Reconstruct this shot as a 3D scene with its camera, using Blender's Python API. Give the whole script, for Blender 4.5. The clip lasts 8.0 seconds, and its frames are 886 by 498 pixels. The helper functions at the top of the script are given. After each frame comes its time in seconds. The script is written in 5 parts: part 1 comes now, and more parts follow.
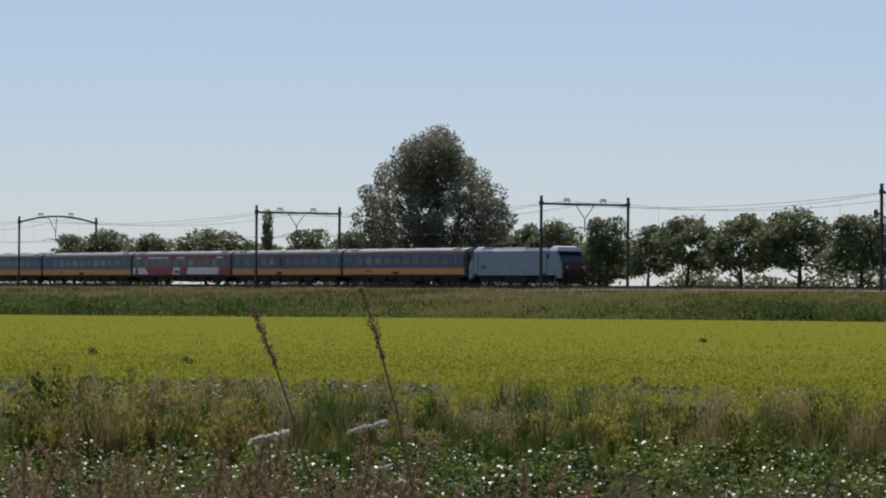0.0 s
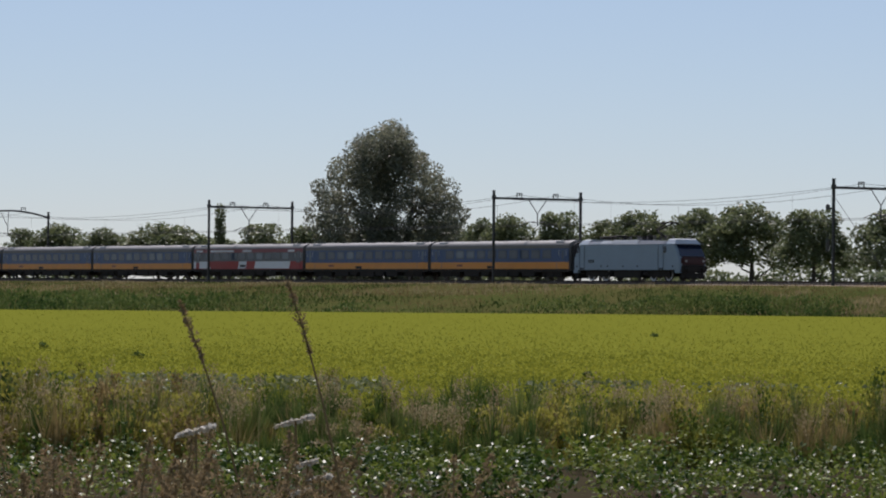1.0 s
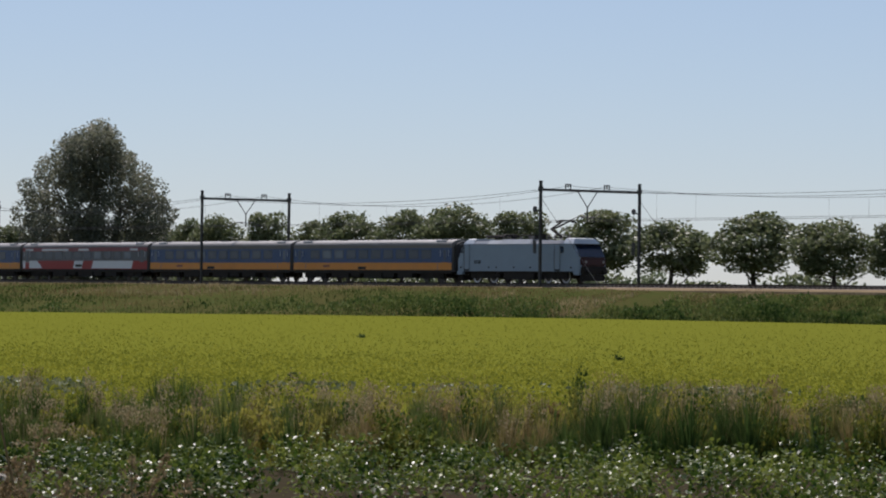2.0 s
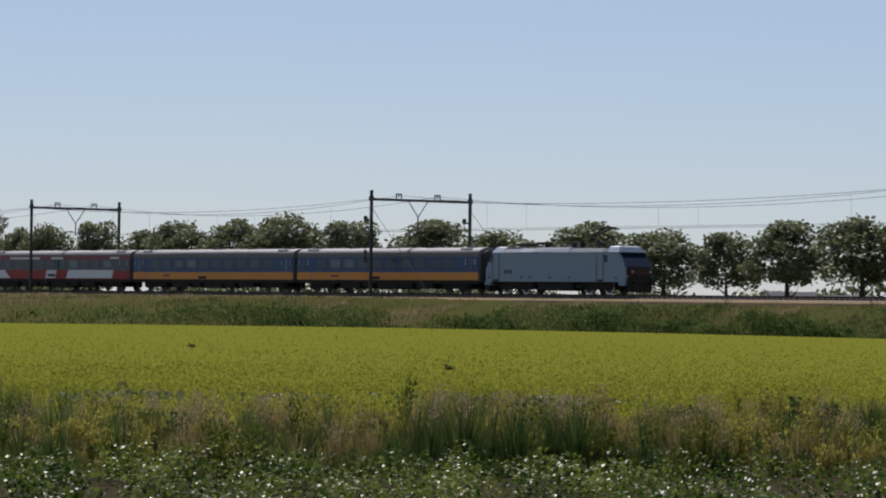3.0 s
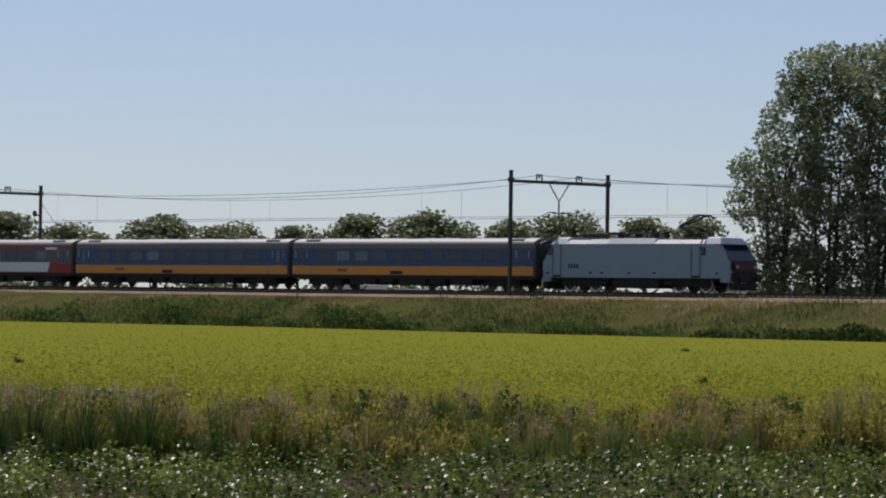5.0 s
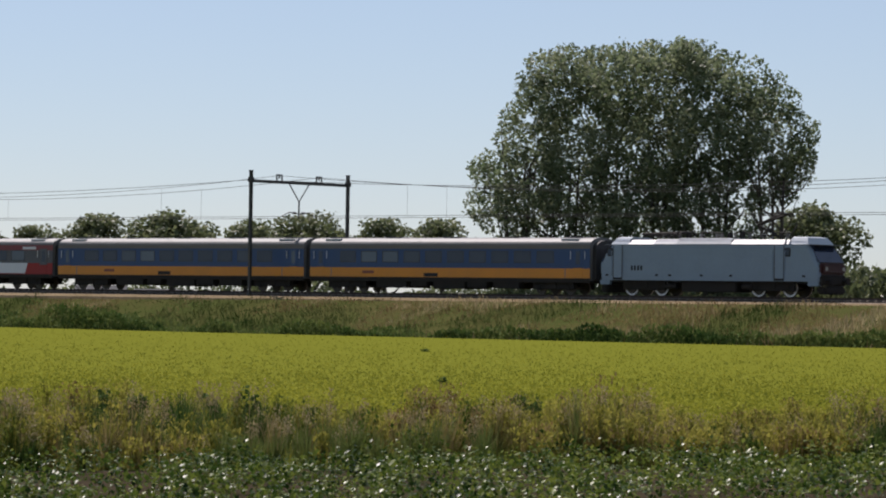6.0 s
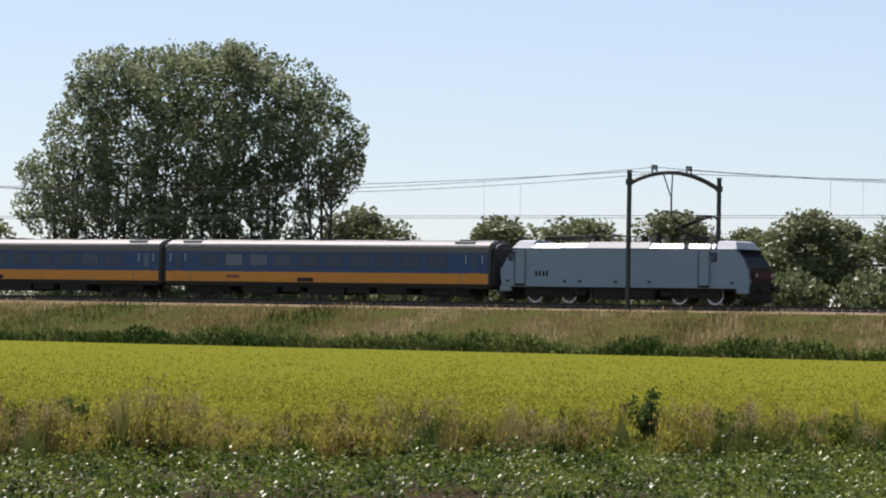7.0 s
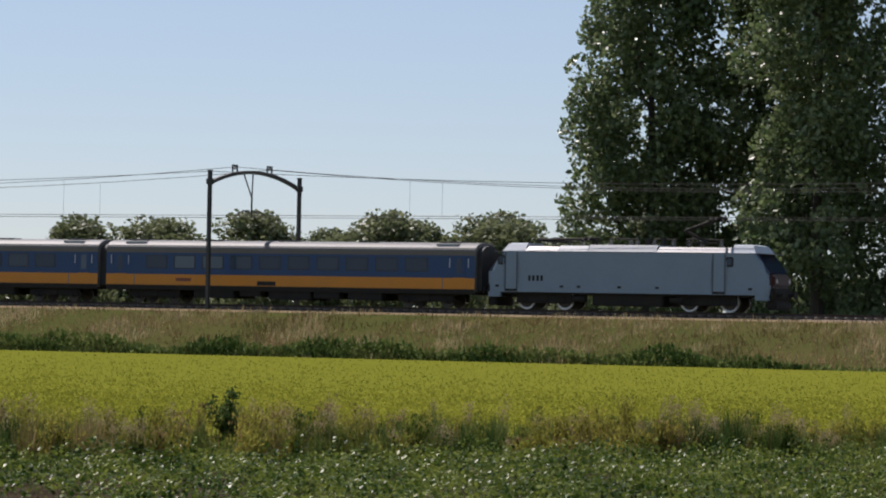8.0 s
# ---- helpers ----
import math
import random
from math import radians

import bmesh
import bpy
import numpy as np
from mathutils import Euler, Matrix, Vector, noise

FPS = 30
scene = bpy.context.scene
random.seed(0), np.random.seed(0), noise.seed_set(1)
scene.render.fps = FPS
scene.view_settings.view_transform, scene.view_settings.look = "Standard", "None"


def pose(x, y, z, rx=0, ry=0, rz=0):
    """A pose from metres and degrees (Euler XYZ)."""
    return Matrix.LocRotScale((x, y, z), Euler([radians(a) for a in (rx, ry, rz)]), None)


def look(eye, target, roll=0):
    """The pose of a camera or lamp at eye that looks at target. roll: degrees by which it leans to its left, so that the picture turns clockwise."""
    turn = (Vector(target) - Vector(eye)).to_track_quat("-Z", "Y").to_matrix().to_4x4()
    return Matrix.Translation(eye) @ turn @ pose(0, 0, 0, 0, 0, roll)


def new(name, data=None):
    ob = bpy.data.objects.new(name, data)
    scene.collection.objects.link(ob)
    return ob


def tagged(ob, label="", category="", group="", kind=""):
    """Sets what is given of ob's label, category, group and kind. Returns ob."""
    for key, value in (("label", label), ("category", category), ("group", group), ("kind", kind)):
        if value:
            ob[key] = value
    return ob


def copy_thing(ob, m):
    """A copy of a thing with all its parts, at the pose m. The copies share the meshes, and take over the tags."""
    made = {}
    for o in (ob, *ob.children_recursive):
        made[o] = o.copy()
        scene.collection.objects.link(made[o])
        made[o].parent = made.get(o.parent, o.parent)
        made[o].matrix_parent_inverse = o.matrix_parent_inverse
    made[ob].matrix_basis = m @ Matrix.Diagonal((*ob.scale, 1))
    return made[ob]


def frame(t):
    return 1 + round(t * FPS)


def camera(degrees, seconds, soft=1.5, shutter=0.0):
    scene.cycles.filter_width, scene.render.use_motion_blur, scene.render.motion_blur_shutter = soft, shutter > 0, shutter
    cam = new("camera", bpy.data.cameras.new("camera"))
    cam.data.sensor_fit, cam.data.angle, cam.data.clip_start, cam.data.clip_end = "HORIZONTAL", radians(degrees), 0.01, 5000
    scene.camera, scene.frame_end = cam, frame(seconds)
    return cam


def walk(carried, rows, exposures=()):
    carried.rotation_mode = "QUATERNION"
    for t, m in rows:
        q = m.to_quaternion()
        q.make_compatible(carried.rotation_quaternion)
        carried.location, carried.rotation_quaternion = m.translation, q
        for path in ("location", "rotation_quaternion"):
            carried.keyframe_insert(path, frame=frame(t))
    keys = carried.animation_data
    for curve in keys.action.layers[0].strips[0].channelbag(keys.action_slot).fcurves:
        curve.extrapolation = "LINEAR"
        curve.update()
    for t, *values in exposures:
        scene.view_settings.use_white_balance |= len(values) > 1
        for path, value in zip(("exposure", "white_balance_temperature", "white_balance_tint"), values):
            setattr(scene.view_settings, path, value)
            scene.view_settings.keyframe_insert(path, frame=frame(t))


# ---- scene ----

# ---------- camera ----------
EYE = 2.1
cam = camera(13.836, 8.0, soft=2.0)
# seconds, heading (from north, right positive), tilt, roll, sideways sway
PAN_A = [
    (0.0, -59.414, 0.717, 0.47, 0.000), (0.1, -59.353, 0.681, 0.47, 0.004), (0.2, -59.125, 0.646, 0.47, 0.008), (0.3, -58.958, 0.646, 0.47, 0.012),
    (0.5, -58.784, 0.646, 0.47, 0.020), (0.7, -58.599, 0.643, 0.48, 0.032), (1.0, -58.677, 0.638, 0.50, 0.050), (1.3, -58.571, 0.636, 0.57, 0.072),
    (1.4, -58.307, 0.635, 0.59, 0.079), (1.5, -57.711, 0.634, 0.61, 0.086), (1.6, -56.563, 0.646, 0.62, 0.092), (1.7, -56.148, 0.659, 0.64, 0.097),
    (1.8, -55.255, 0.671, 0.65, 0.103), (1.9, -54.812, 0.683, 0.66, 0.108), (2.0, -54.112, 0.696, 0.67, 0.114), (2.2, -53.385, 0.704, 0.68, 0.125),
]
PAN_B = [
    (3.3, -51.106, 0.831, 0.73, 0.140), (3.5, -51.070, 0.760, 0.74, 0.141), (3.7, -51.007, 0.781, 0.76, 0.142), (3.8, -48.581, 0.695, 0.77, 0.142),
    (3.9, -48.520, 0.759, 0.78, 0.143), (4.0, -48.345, 0.814, 0.78, 0.143), (4.1, -48.283, 0.818, 0.79, 0.143), (4.2, -47.842, 0.822, 0.79, 0.144),
]
PAN_C = [
    (5.3, -43.822, 0.869, 0.84, 0.149), (5.5, -43.092, 0.878, 0.84, 0.149), (5.7, -42.243, 0.894, 0.85, 0.150), (5.9, -41.392, 0.910, 0.85, 0.151),
    (6.0, -40.668, 0.918, 0.85, 0.151), (6.1, -40.074, 0.935, 0.85, 0.152), (6.2, -38.874, 0.952, 0.85, 0.152), (6.3, -38.223, 0.968, 0.86, 0.153),
    (6.4, -37.257, 0.985, 0.86, 0.153), (6.5, -36.875, 1.002, 0.86, 0.154), (6.6, -35.776, 1.015, 0.89, 0.154),
]
PAN_D = [
    (6.8, -34.364, 1.041, 0.95, 0.155), (6.9, -34.036, 1.054, 0.97, 0.155), (7.0, -33.60, 1.067, 1.00, 0.156), (7.1, -33.41, 1.072, 1.02, 0.156),
    (7.3, -32.645, 1.083, 1.05, 0.157), (7.4, -31.687, 1.088, 1.06, 0.157), (7.5, -31.255, 1.093, 1.08, 0.158), (7.6, -30.170, 1.111, 1.09, 0.158),
    (7.7, -29.593, 1.130, 1.10, 0.159), (7.8, -28.600, 1.148, 1.11, 0.159), (7.9, -28.024, 1.167, 1.12, 0.160), (8.0, -27.020, 1.185, 1.14, 0.160),
]


def held(yaw, pitch, roll, sway):
    """The camera's pose: heading, tilt and roll in degrees, sway in metres to its right."""
    a = radians(yaw)
    return pose(sway * math.cos(a), -sway * math.sin(a), EYE, 0, 0, -yaw) @ pose(0, 0, 0, 90 + pitch) @ pose(0, 0, 0, 0, 0, roll)


LIGHT = [(0.0, 0.05, 6250), (2.2, 0.05, 6250), (3.5, -0.03, 6250), (4.2, -0.05, 6250), (5.5, 0.07, 6350), (6.2, 0.36, 6500), (6.6, 0.60, 6600), (7.5, 0.46, 6550), (8.0, 0.26, 6450)]
walk(cam, [(t, held(y, p, r, s)) for t, y, p, r, s in PAN_A + PAN_B + PAN_C + PAN_D], [(t, e, k, 20) for t, e, k in LIGHT])

# ---------- sky, sun and exposure ----------
SUN_EL, SUN_AZ = radians(52), radians(-62)          # azimuth from north (+y), right positive
world = bpy.data.worlds.new("sky")
scene.world = world
world.use_nodes = True
sky = world.node_tree.nodes.new("ShaderNodeTexSky")
sky.sky_type = "NISHITA"
sky.sun_disc = False
sky.sun_elevation, sky.sun_rotation = SUN_EL, SUN_AZ
sky.air_density, sky.dust_density, sky.ozone_density = 0.84, 0.25, 4.0
sky.altitude = 200
back = world.node_tree.nodes["Background"]
back.inputs["Strength"].default_value = 0.074
haze = world.node_tree.nodes.new("ShaderNodeMixRGB")     # thin even summer haze
haze.inputs[0].default_value, haze.inputs[2].default_value = 0.32, (6.1, 7.5, 8.2, 1)
world.node_tree.links.new(sky.outputs[0], haze.inputs[1])
world.node_tree.links.new(haze.outputs[0], back.inputs["Color"])
sun = new("sun", bpy.data.lights.new("sun", "SUN"))
sun.data.energy, sun.data.angle, sun.data.color = 5.0, radians(0.6), (1.0, 0.95, 0.87)
sun.matrix_world = look((0, 0, 0), (-math.sin(SUN_AZ) * math.cos(SUN_EL), -math.cos(SUN_AZ) * math.cos(SUN_EL), -math.sin(SUN_EL)))


# ---------- materials ----------
def nodes_of(name):
    m = bpy.data.materials.new(name)
    m.use_nodes = True
    nt = m.node_tree
    return m, nt, nt.nodes["Principled BSDF"]


def painted(name, base, rough=0.5, metal=0.0, dirt=(0.1, 0.09, 0.08), grime=0.25, scale=1.2, bump=0.0, spec=0.5, fine=14.0):
    """Surface with a base colour, cloudy dirt and fine grain."""
    m, nt, b = nodes_of(name)
    tc = nt.nodes.new("ShaderNodeTexCoord")
    big, small = nt.nodes.new("ShaderNodeTexNoise"), nt.nodes.new("ShaderNodeTexNoise")
    big.inputs["Scale"].default_value, big.inputs["Detail"].default_value = scale, 6
    small.inputs["Scale"].default_value, small.inputs["Detail"].default_value = scale * fine, 4
    mul = nt.nodes.new("ShaderNodeMath")
    mul.operation = "MULTIPLY"
    ramp = nt.nodes.new("ShaderNodeMapRange")
    ramp.inputs["From Min"].default_value, ramp.inputs["From Max"].default_value = 0.12, 0.42
    ramp.inputs["To Max"].default_value = grime
    mix = nt.nodes.new("ShaderNodeMix")
    mix.data_type = "RGBA"
    mix.inputs["A"].default_value, mix.inputs["B"].default_value = (*base, 1), (*dirt, 1)
    link = nt.links.new
    for n in (big, small):
        link(tc.outputs["Object"], n.inputs["Vector"])
    link(big.outputs[0], mul.inputs[0])
    link(small.outputs[0], mul.inputs[1])
    link(mul.outputs[0], ramp.inputs["Value"])
    link(ramp.outputs[0], mix.inputs["Factor"])
    link(mix.outputs["Result"], b.inputs["Base Color"])
    b.inputs["Roughness"].default_value, b.inputs["Metallic"].default_value = rough, metal
    b.inputs["Specular IOR Level"].default_value = spec
    if bump:
        bp = nt.nodes.new("ShaderNodeBump")
        bp.inputs["Strength"].default_value, bp.inputs["Distance"].default_value = bump, 0.05
        link(small.outputs[0], bp.inputs["Height"])
        link(bp.outputs[0], b.inputs["Normal"])
    return m


def leafy(name, low, mid, high, rough=0.5, through_leaf=0.35, patch=0.15, gloss=0.5, gain=0.9):
    """Foliage: each leaf its own tint, large patches of tint, light passing through."""
    m, nt, b = nodes_of(name)
    geo, tc = nt.nodes.new("ShaderNodeNewGeometry"), nt.nodes.new("ShaderNodeTexCoord")
    ns = nt.nodes.new("ShaderNodeTexNoise")
    ns.inputs["Scale"].default_value, ns.inputs["Detail"].default_value = patch, 3
    add = nt.nodes.new("ShaderNodeMath")
    add.operation = "MULTIPLY_ADD"
    add.inputs[1].default_value, add.inputs[2].default_value = 0.5, 0.45 - 0.5 * gain
    sub = nt.nodes.new("ShaderNodeMath")
    sub.operation = "MULTIPLY_ADD"
    sub.inputs[1].default_value = gain
    ramp = nt.nodes.new("ShaderNodeValToRGB")
    e = ramp.color_ramp.elements
    e[0].position, e[0].color, e[1].position, e[1].color = 0.15, (*low, 1), 0.95, (*high, 1)
    k = e.new(0.55)
    k.color = (*mid, 1)
    tr, mix = nt.nodes.new("ShaderNodeBsdfTranslucent"), nt.nodes.new("ShaderNodeMixShader")
    mix.inputs[0].default_value = through_leaf
    link = nt.links.new
    link(tc.outputs["Object"], ns.inputs["Vector"])
    link(geo.outputs["Random Per Island"], add.inputs[0])
    link(ns.outputs[0], sub.inputs[0])
    link(add.outputs[0], sub.inputs[2])
    link(sub.outputs[0], ramp.inputs[0])
    link(ramp.outputs[0], b.inputs["Base Color"])
    link(ramp.outputs[0], tr.inputs["Color"])
    b.inputs["Roughness"].default_value, b.inputs["Specular IOR Level"].default_value = rough, gloss
    out = nt.nodes["Material Output"]
    link(b.outputs[0], mix.inputs[1])
    link(tr.outputs[0], mix.inputs[2])
    link(mix.outputs[0], out.inputs["Surface"])
    return m


M_SOIL = painted("earth", (0.05, 0.037, 0.027), 0.95, dirt=(0.03, 0.034, 0.014), grime=0.8, scale=0.35, bump=0.6, spec=0.0)
M_CANOPY = painted("crop_floor", (0.137, 0.145, 0.019), 0.95, dirt=(0.110, 0.121, 0.016), grime=0.7, scale=0.9, bump=0.3, spec=0.0)
M_TURF = painted("turf", (0.05, 0.065, 0.018), 0.95, dirt=(0.09, 0.07, 0.03), grime=0.8, scale=0.12, bump=0.4, spec=0.0)
M_BALLAST = painted("ballast_stone", (0.20, 0.165, 0.13), 0.95, dirt=(0.10, 0.07, 0.05), grime=0.8, scale=1.5, bump=0.8, spec=0.1)
M_RAIL = painted("rail_steel", (0.075, 0.052, 0.04), 0.7, 0.0, scale=3, spec=0.2)
M_STEEL = painted("mast_steel", (0.055, 0.062, 0.062), 0.6, 0.3, dirt=(0.09, 0.06, 0.045), grime=0.5, scale=2.0)
M_WIRE = painted("wire_copper", (0.10, 0.09, 0.08), 0.5, 0.7, scale=3)
M_INSUL = painted("insulator_ceramic", (0.22, 0.20, 0.19), 0.25, scale=5)
M_YELLOW_LEAF = leafy("yellow_crop_leaf", (0.15, 0.165, 0.022), (0.222, 0.23, 0.029), (0.305, 0.30, 0.04), 0.8, 0.3, 0.12, 0.02, 1.1)
M_BEAN_LEAF = leafy("bean_leaf", (0.010, 0.025, 0.005), (0.045, 0.083, 0.013), (0.18, 0.215, 0.04), 0.35, 0.32, 0.9, 0.075, 1.7)
M_GRASS = leafy("verge_grass", (0.06, 0.09, 0.02), (0.14, 0.14, 0.036), (0.30, 0.225, 0.10), 0.8, 0.3, 0.45, 0.04, 1.8)
M_WEED = leafy("weed_leaf", (0.02, 0.05, 0.009), (0.068, 0.108, 0.018), (0.21, 0.20, 0.035), 0.7, 0.3, 0.5, 0.06, 1.8)
M_SEED = leafy("seed_head", (0.17, 0.13, 0.06), (0.25, 0.19, 0.095), (0.35, 0.28, 0.15), 0.9, 0.3, 0.5, 0.0)
M_BANK = leafy("bank_grass", (0.115, 0.085, 0.034), (0.215, 0.15, 0.066), (0.35, 0.245, 0.125), 0.9, 0.1, 0.10, 0.0, 2.0)
M_BANK_GREEN = leafy("bank_green_grass", (0.032, 0.066, 0.016), (0.062, 0.098, 0.025), (0.125, 0.138, 0.046), 0.9, 0.1, 0.10, 0.0, 1.8)
M_REED = leafy("ditch_growth", (0.024, 0.052, 0.013), (0.066, 0.11, 0.027), (0.155, 0.185, 0.055), 0.8, 0.25, 0.2, 0.03, 2.0)
M_BLUE_LEAF = leafy("grey_green_leaf", (0.055, 0.085, 0.032), (0.12, 0.145, 0.062), (0.27, 0.28, 0.15), 0.5, 0.2, 0.9, 0.06, 1.6)
M_TREE = leafy("lime_leaf", (0.05, 0.068, 0.032), (0.095, 0.12, 0.05), (0.21, 0.23, 0.115), 0.5, 0.38, 0.3, 0.3)
M_WILLOW = leafy("willow_leaf", (0.065, 0.078, 0.055), (0.115, 0.128, 0.088), (0.25, 0.25, 0.165), 0.5, 0.4, 0.15, 0.45, 1.2)
M_ALDER = leafy("broad_leaf", (0.054, 0.088, 0.040), (0.11, 0.148, 0.074), (0.24, 0.27, 0.155), 0.5, 0.5, 0.22, 0.3, 1.3)
M_POPLAR = leafy("poplar_leaf", (0.042, 0.074, 0.028), (0.088, 0.132, 0.048), (0.20, 0.245, 0.115), 0.4, 0.36, 0.2, 0.45)
M_BARK = painted("bark", (0.09, 0.075, 0.06), 0.9, dirt=(0.04, 0.035, 0.03), grime=0.7, scale=1.5, bump=0.8)
M_DRY = leafy("dry_stalk", (0.15, 0.105, 0.05), (0.22, 0.16, 0.085), (0.34, 0.255, 0.15), 0.9, 0.25, 0.9, 0.0)
M_PALE = leafy("pale_flower", (0.45, 0.40, 0.32), (0.6, 0.55, 0.47), (0.75, 0.71, 0.64), 0.9, 0.25, 0.9, 0.0)
M_LOCO = painted("loco_paint", (0.205, 0.275, 0.345), 0.4, dirt=(0.15, 0.19, 0.225), grime=0.4, scale=0.7)
M_WHITE = painted("white_paint", (0.62, 0.64, 0.66), 0.4, dirt=(0.42, 0.42, 0.42), grime=0.3, scale=0.8)
M_BLUE = painted("blue_paint", (0.011, 0.05, 0.155), 0.36, dirt=(0.025, 0.05, 0.09), grime=0.4, scale=0.6)
M_YELLOW = painted("yellow_paint", (0.66, 0.24, 0.012), 0.4, dirt=(0.36, 0.15, 0.03), grime=0.45, scale=0.6)
M_RED = painted("red_paint", (0.30, 0.02, 0.018), 0.4, dirt=(0.17, 0.03, 0.025), grime=0.35, scale=0.6, spec=0.3)
# lighter copy of the body colour, with the light on the cab roofs painted in
M_CAB_LIT = painted("lit_cab_roof_paint", (0.42, 0.47, 0.52), 0.45, dirt=(0.3, 0.3, 0.3), grime=0.35, scale=0.8)
M_SEAM = painted("door_seam_paint", (0.08, 0.10, 0.13), 0.5, scale=2)
M_HATCH = painted("roof_hatch_paint", (0.34, 0.37, 0.40), 0.5, dirt=(0.2, 0.2, 0.2), grime=0.5, scale=0.8)
M_DARKRED = painted("dark_red_paint", (0.22, 0.03, 0.035), 0.4, dirt=(0.12, 0.04, 0.04), grime=0.4, scale=0.6)
M_GREY = painted("grey_paint", (0.16, 0.17, 0.19), 0.4, dirt=(0.1, 0.1, 0.1), grime=0.4, scale=0.6)
M_LETTER = painted("lettering_red", (0.20, 0.045, 0.02), 0.5, scale=3)
M_BAND = painted("window_band_paint", (0.075, 0.08, 0.09), 0.4, dirt=(0.06, 0.05, 0.05), grime=0.4, scale=0.6)
M_ROOF = painted("roof_paint", (0.15, 0.15, 0.147), 0.55, dirt=(0.10, 0.09, 0.08), grime=0.6, scale=0.5, spec=0.3)
M_BROWN = painted("roof_edge_paint", (0.15, 0.13, 0.11), 0.5, dirt=(0.08, 0.07, 0.06), grime=0.5, scale=0.6)
M_UNDER = painted("underframe_paint", (0.022, 0.021, 0.02), 0.8, dirt=(0.05, 0.038, 0.028), grime=0.6, scale=1.2, spec=0.2)
M_RUBBER = painted("bellows_rubber", (0.015, 0.015, 0.016), 0.7, scale=3)
M_WHEEL = painted("wheel_steel", (0.09, 0.075, 0.06), 0.5, 0.3, dirt=(0.05, 0.04, 0.03), grime=0.5, scale=4)
# near-white base paints the sunlight on rims that stand in shade
M_RIM_LIT = painted("sunlit_rim", (0.80, 0.78, 0.75), 0.35, 0.0, dirt=(0.5, 0.45, 0.4), grime=0.4, scale=4)
M_NOSE = painted("dark_red_nose", (0.05, 0.009, 0.009), 0.5, dirt=(0.02, 0.012, 0.012), grime=0.5, scale=1.5)
M_GLASS = painted("tinted_glass_painted_sheen", (0.032, 0.052, 0.085), 0.08, dirt=(0.05, 0.07, 0.10), grime=0.3, scale=0.8, spec=0.3)
# sheen painted into the base colour: some panes, at random, turn pale blue-grey
tint = M_GLASS.node_tree.nodes
pick = tint.new("ShaderNodeObjectInfo")
curve = tint.new("ShaderNodeMapRange")
curve.inputs["From Min"].default_value, curve.inputs["To Max"].default_value = 0.55, 0.75
pale = tint.new("ShaderNodeMix")
pale.data_type = "RGBA"
pale.inputs["B"].default_value = (0.13, 0.17, 0.21, 1)
M_GLASS.node_tree.links.new(pick.outputs["Random"], curve.inputs["Value"])
M_GLASS.node_tree.links.new(curve.outputs[0], pale.inputs["Factor"])
M_GLASS.node_tree.links.new(tint["Principled BSDF"].inputs["Base Color"].links[0].from_socket, pale.inputs["A"])
M_GLASS.node_tree.links.new(pale.outputs["Result"], tint["Principled BSDF"].inputs["Base Color"])
M_BLACK = painted("black_lettering", (0.014, 0.014, 0.016), 0.6, scale=3, spec=0.2)
M_LAMP = painted("lamp_glass", (0.32, 0.32, 0.30), 0.1, scale=3)
M_REDLAMP = painted("red_lens", (0.55, 0.02, 0.02), 0.15, scale=3)
M_SHED = painted("shed_sheet", (0.08, 0.083, 0.088), 0.7, scale=0.4, spec=0.1)
M_SAND = painted("sandy_path", (0.245, 0.185, 0.115), 0.95, dirt=(0.14, 0.11, 0.06), grime=0.8, scale=0.3, bump=0.5, spec=0.0)
M_FRAME = painted("window_rubber", (0.008, 0.014, 0.026), 0.35, scale=2)
M_SCREEN = painted("windscreen_glass", (0.012, 0.022, 0.05), 0.12, dirt=(0.02, 0.03, 0.06), grime=0.3, scale=1.0)
M_SOLE = painted("concrete_sleeper", (0.15, 0.125, 0.10), 0.9, scale=2)


# ---------- building helpers ----------
def finish(name, bm, material, smooth=False):
    me = bpy.data.meshes.new(name)
    bm.to_mesh(me)
    bm.free()
    me.materials.append(material)
    if smooth:
        me.polygons.foreach_set("use_smooth", [True] * len(me.polygons))
    return me


def part(name, bm, material, parent=None, label="", m=None, smooth=False):
    """Link a bmesh (or a mesh) as one object under a thing or a part."""
    ob = new(name, bm if isinstance(bm, bpy.types.Mesh) else finish(name, bm, material, smooth))
    if parent:
        ob.parent = parent
    if m is not None:
        ob.matrix_basis = m
    if label:
        ob["label"] = label
    return ob


def box(bm, x0, x1, y0, y1, z0, z1, bevel=0.0):
    b2 = bmesh.new()
    bmesh.ops.create_cube(b2, size=1)
    bmesh.ops.transform(b2, matrix=Matrix.LocRotScale(((x0 + x1) / 2, (y0 + y1) / 2, (z0 + z1) / 2), None, (x1 - x0, y1 - y0, z1 - z0)), verts=b2.verts)
    if bevel:
        bmesh.ops.bevel(b2, geom=b2.edges[:], offset=bevel, segments=2, affect="EDGES")
    tmp = bpy.data.meshes.new("tmp")
    b2.to_mesh(tmp)
    b2.free()
    bm.from_mesh(tmp)
    bpy.data.meshes.remove(tmp)
    return bm


def boxed(*args, bevel=0.0):
    return box(bmesh.new(), *args, bevel=bevel)


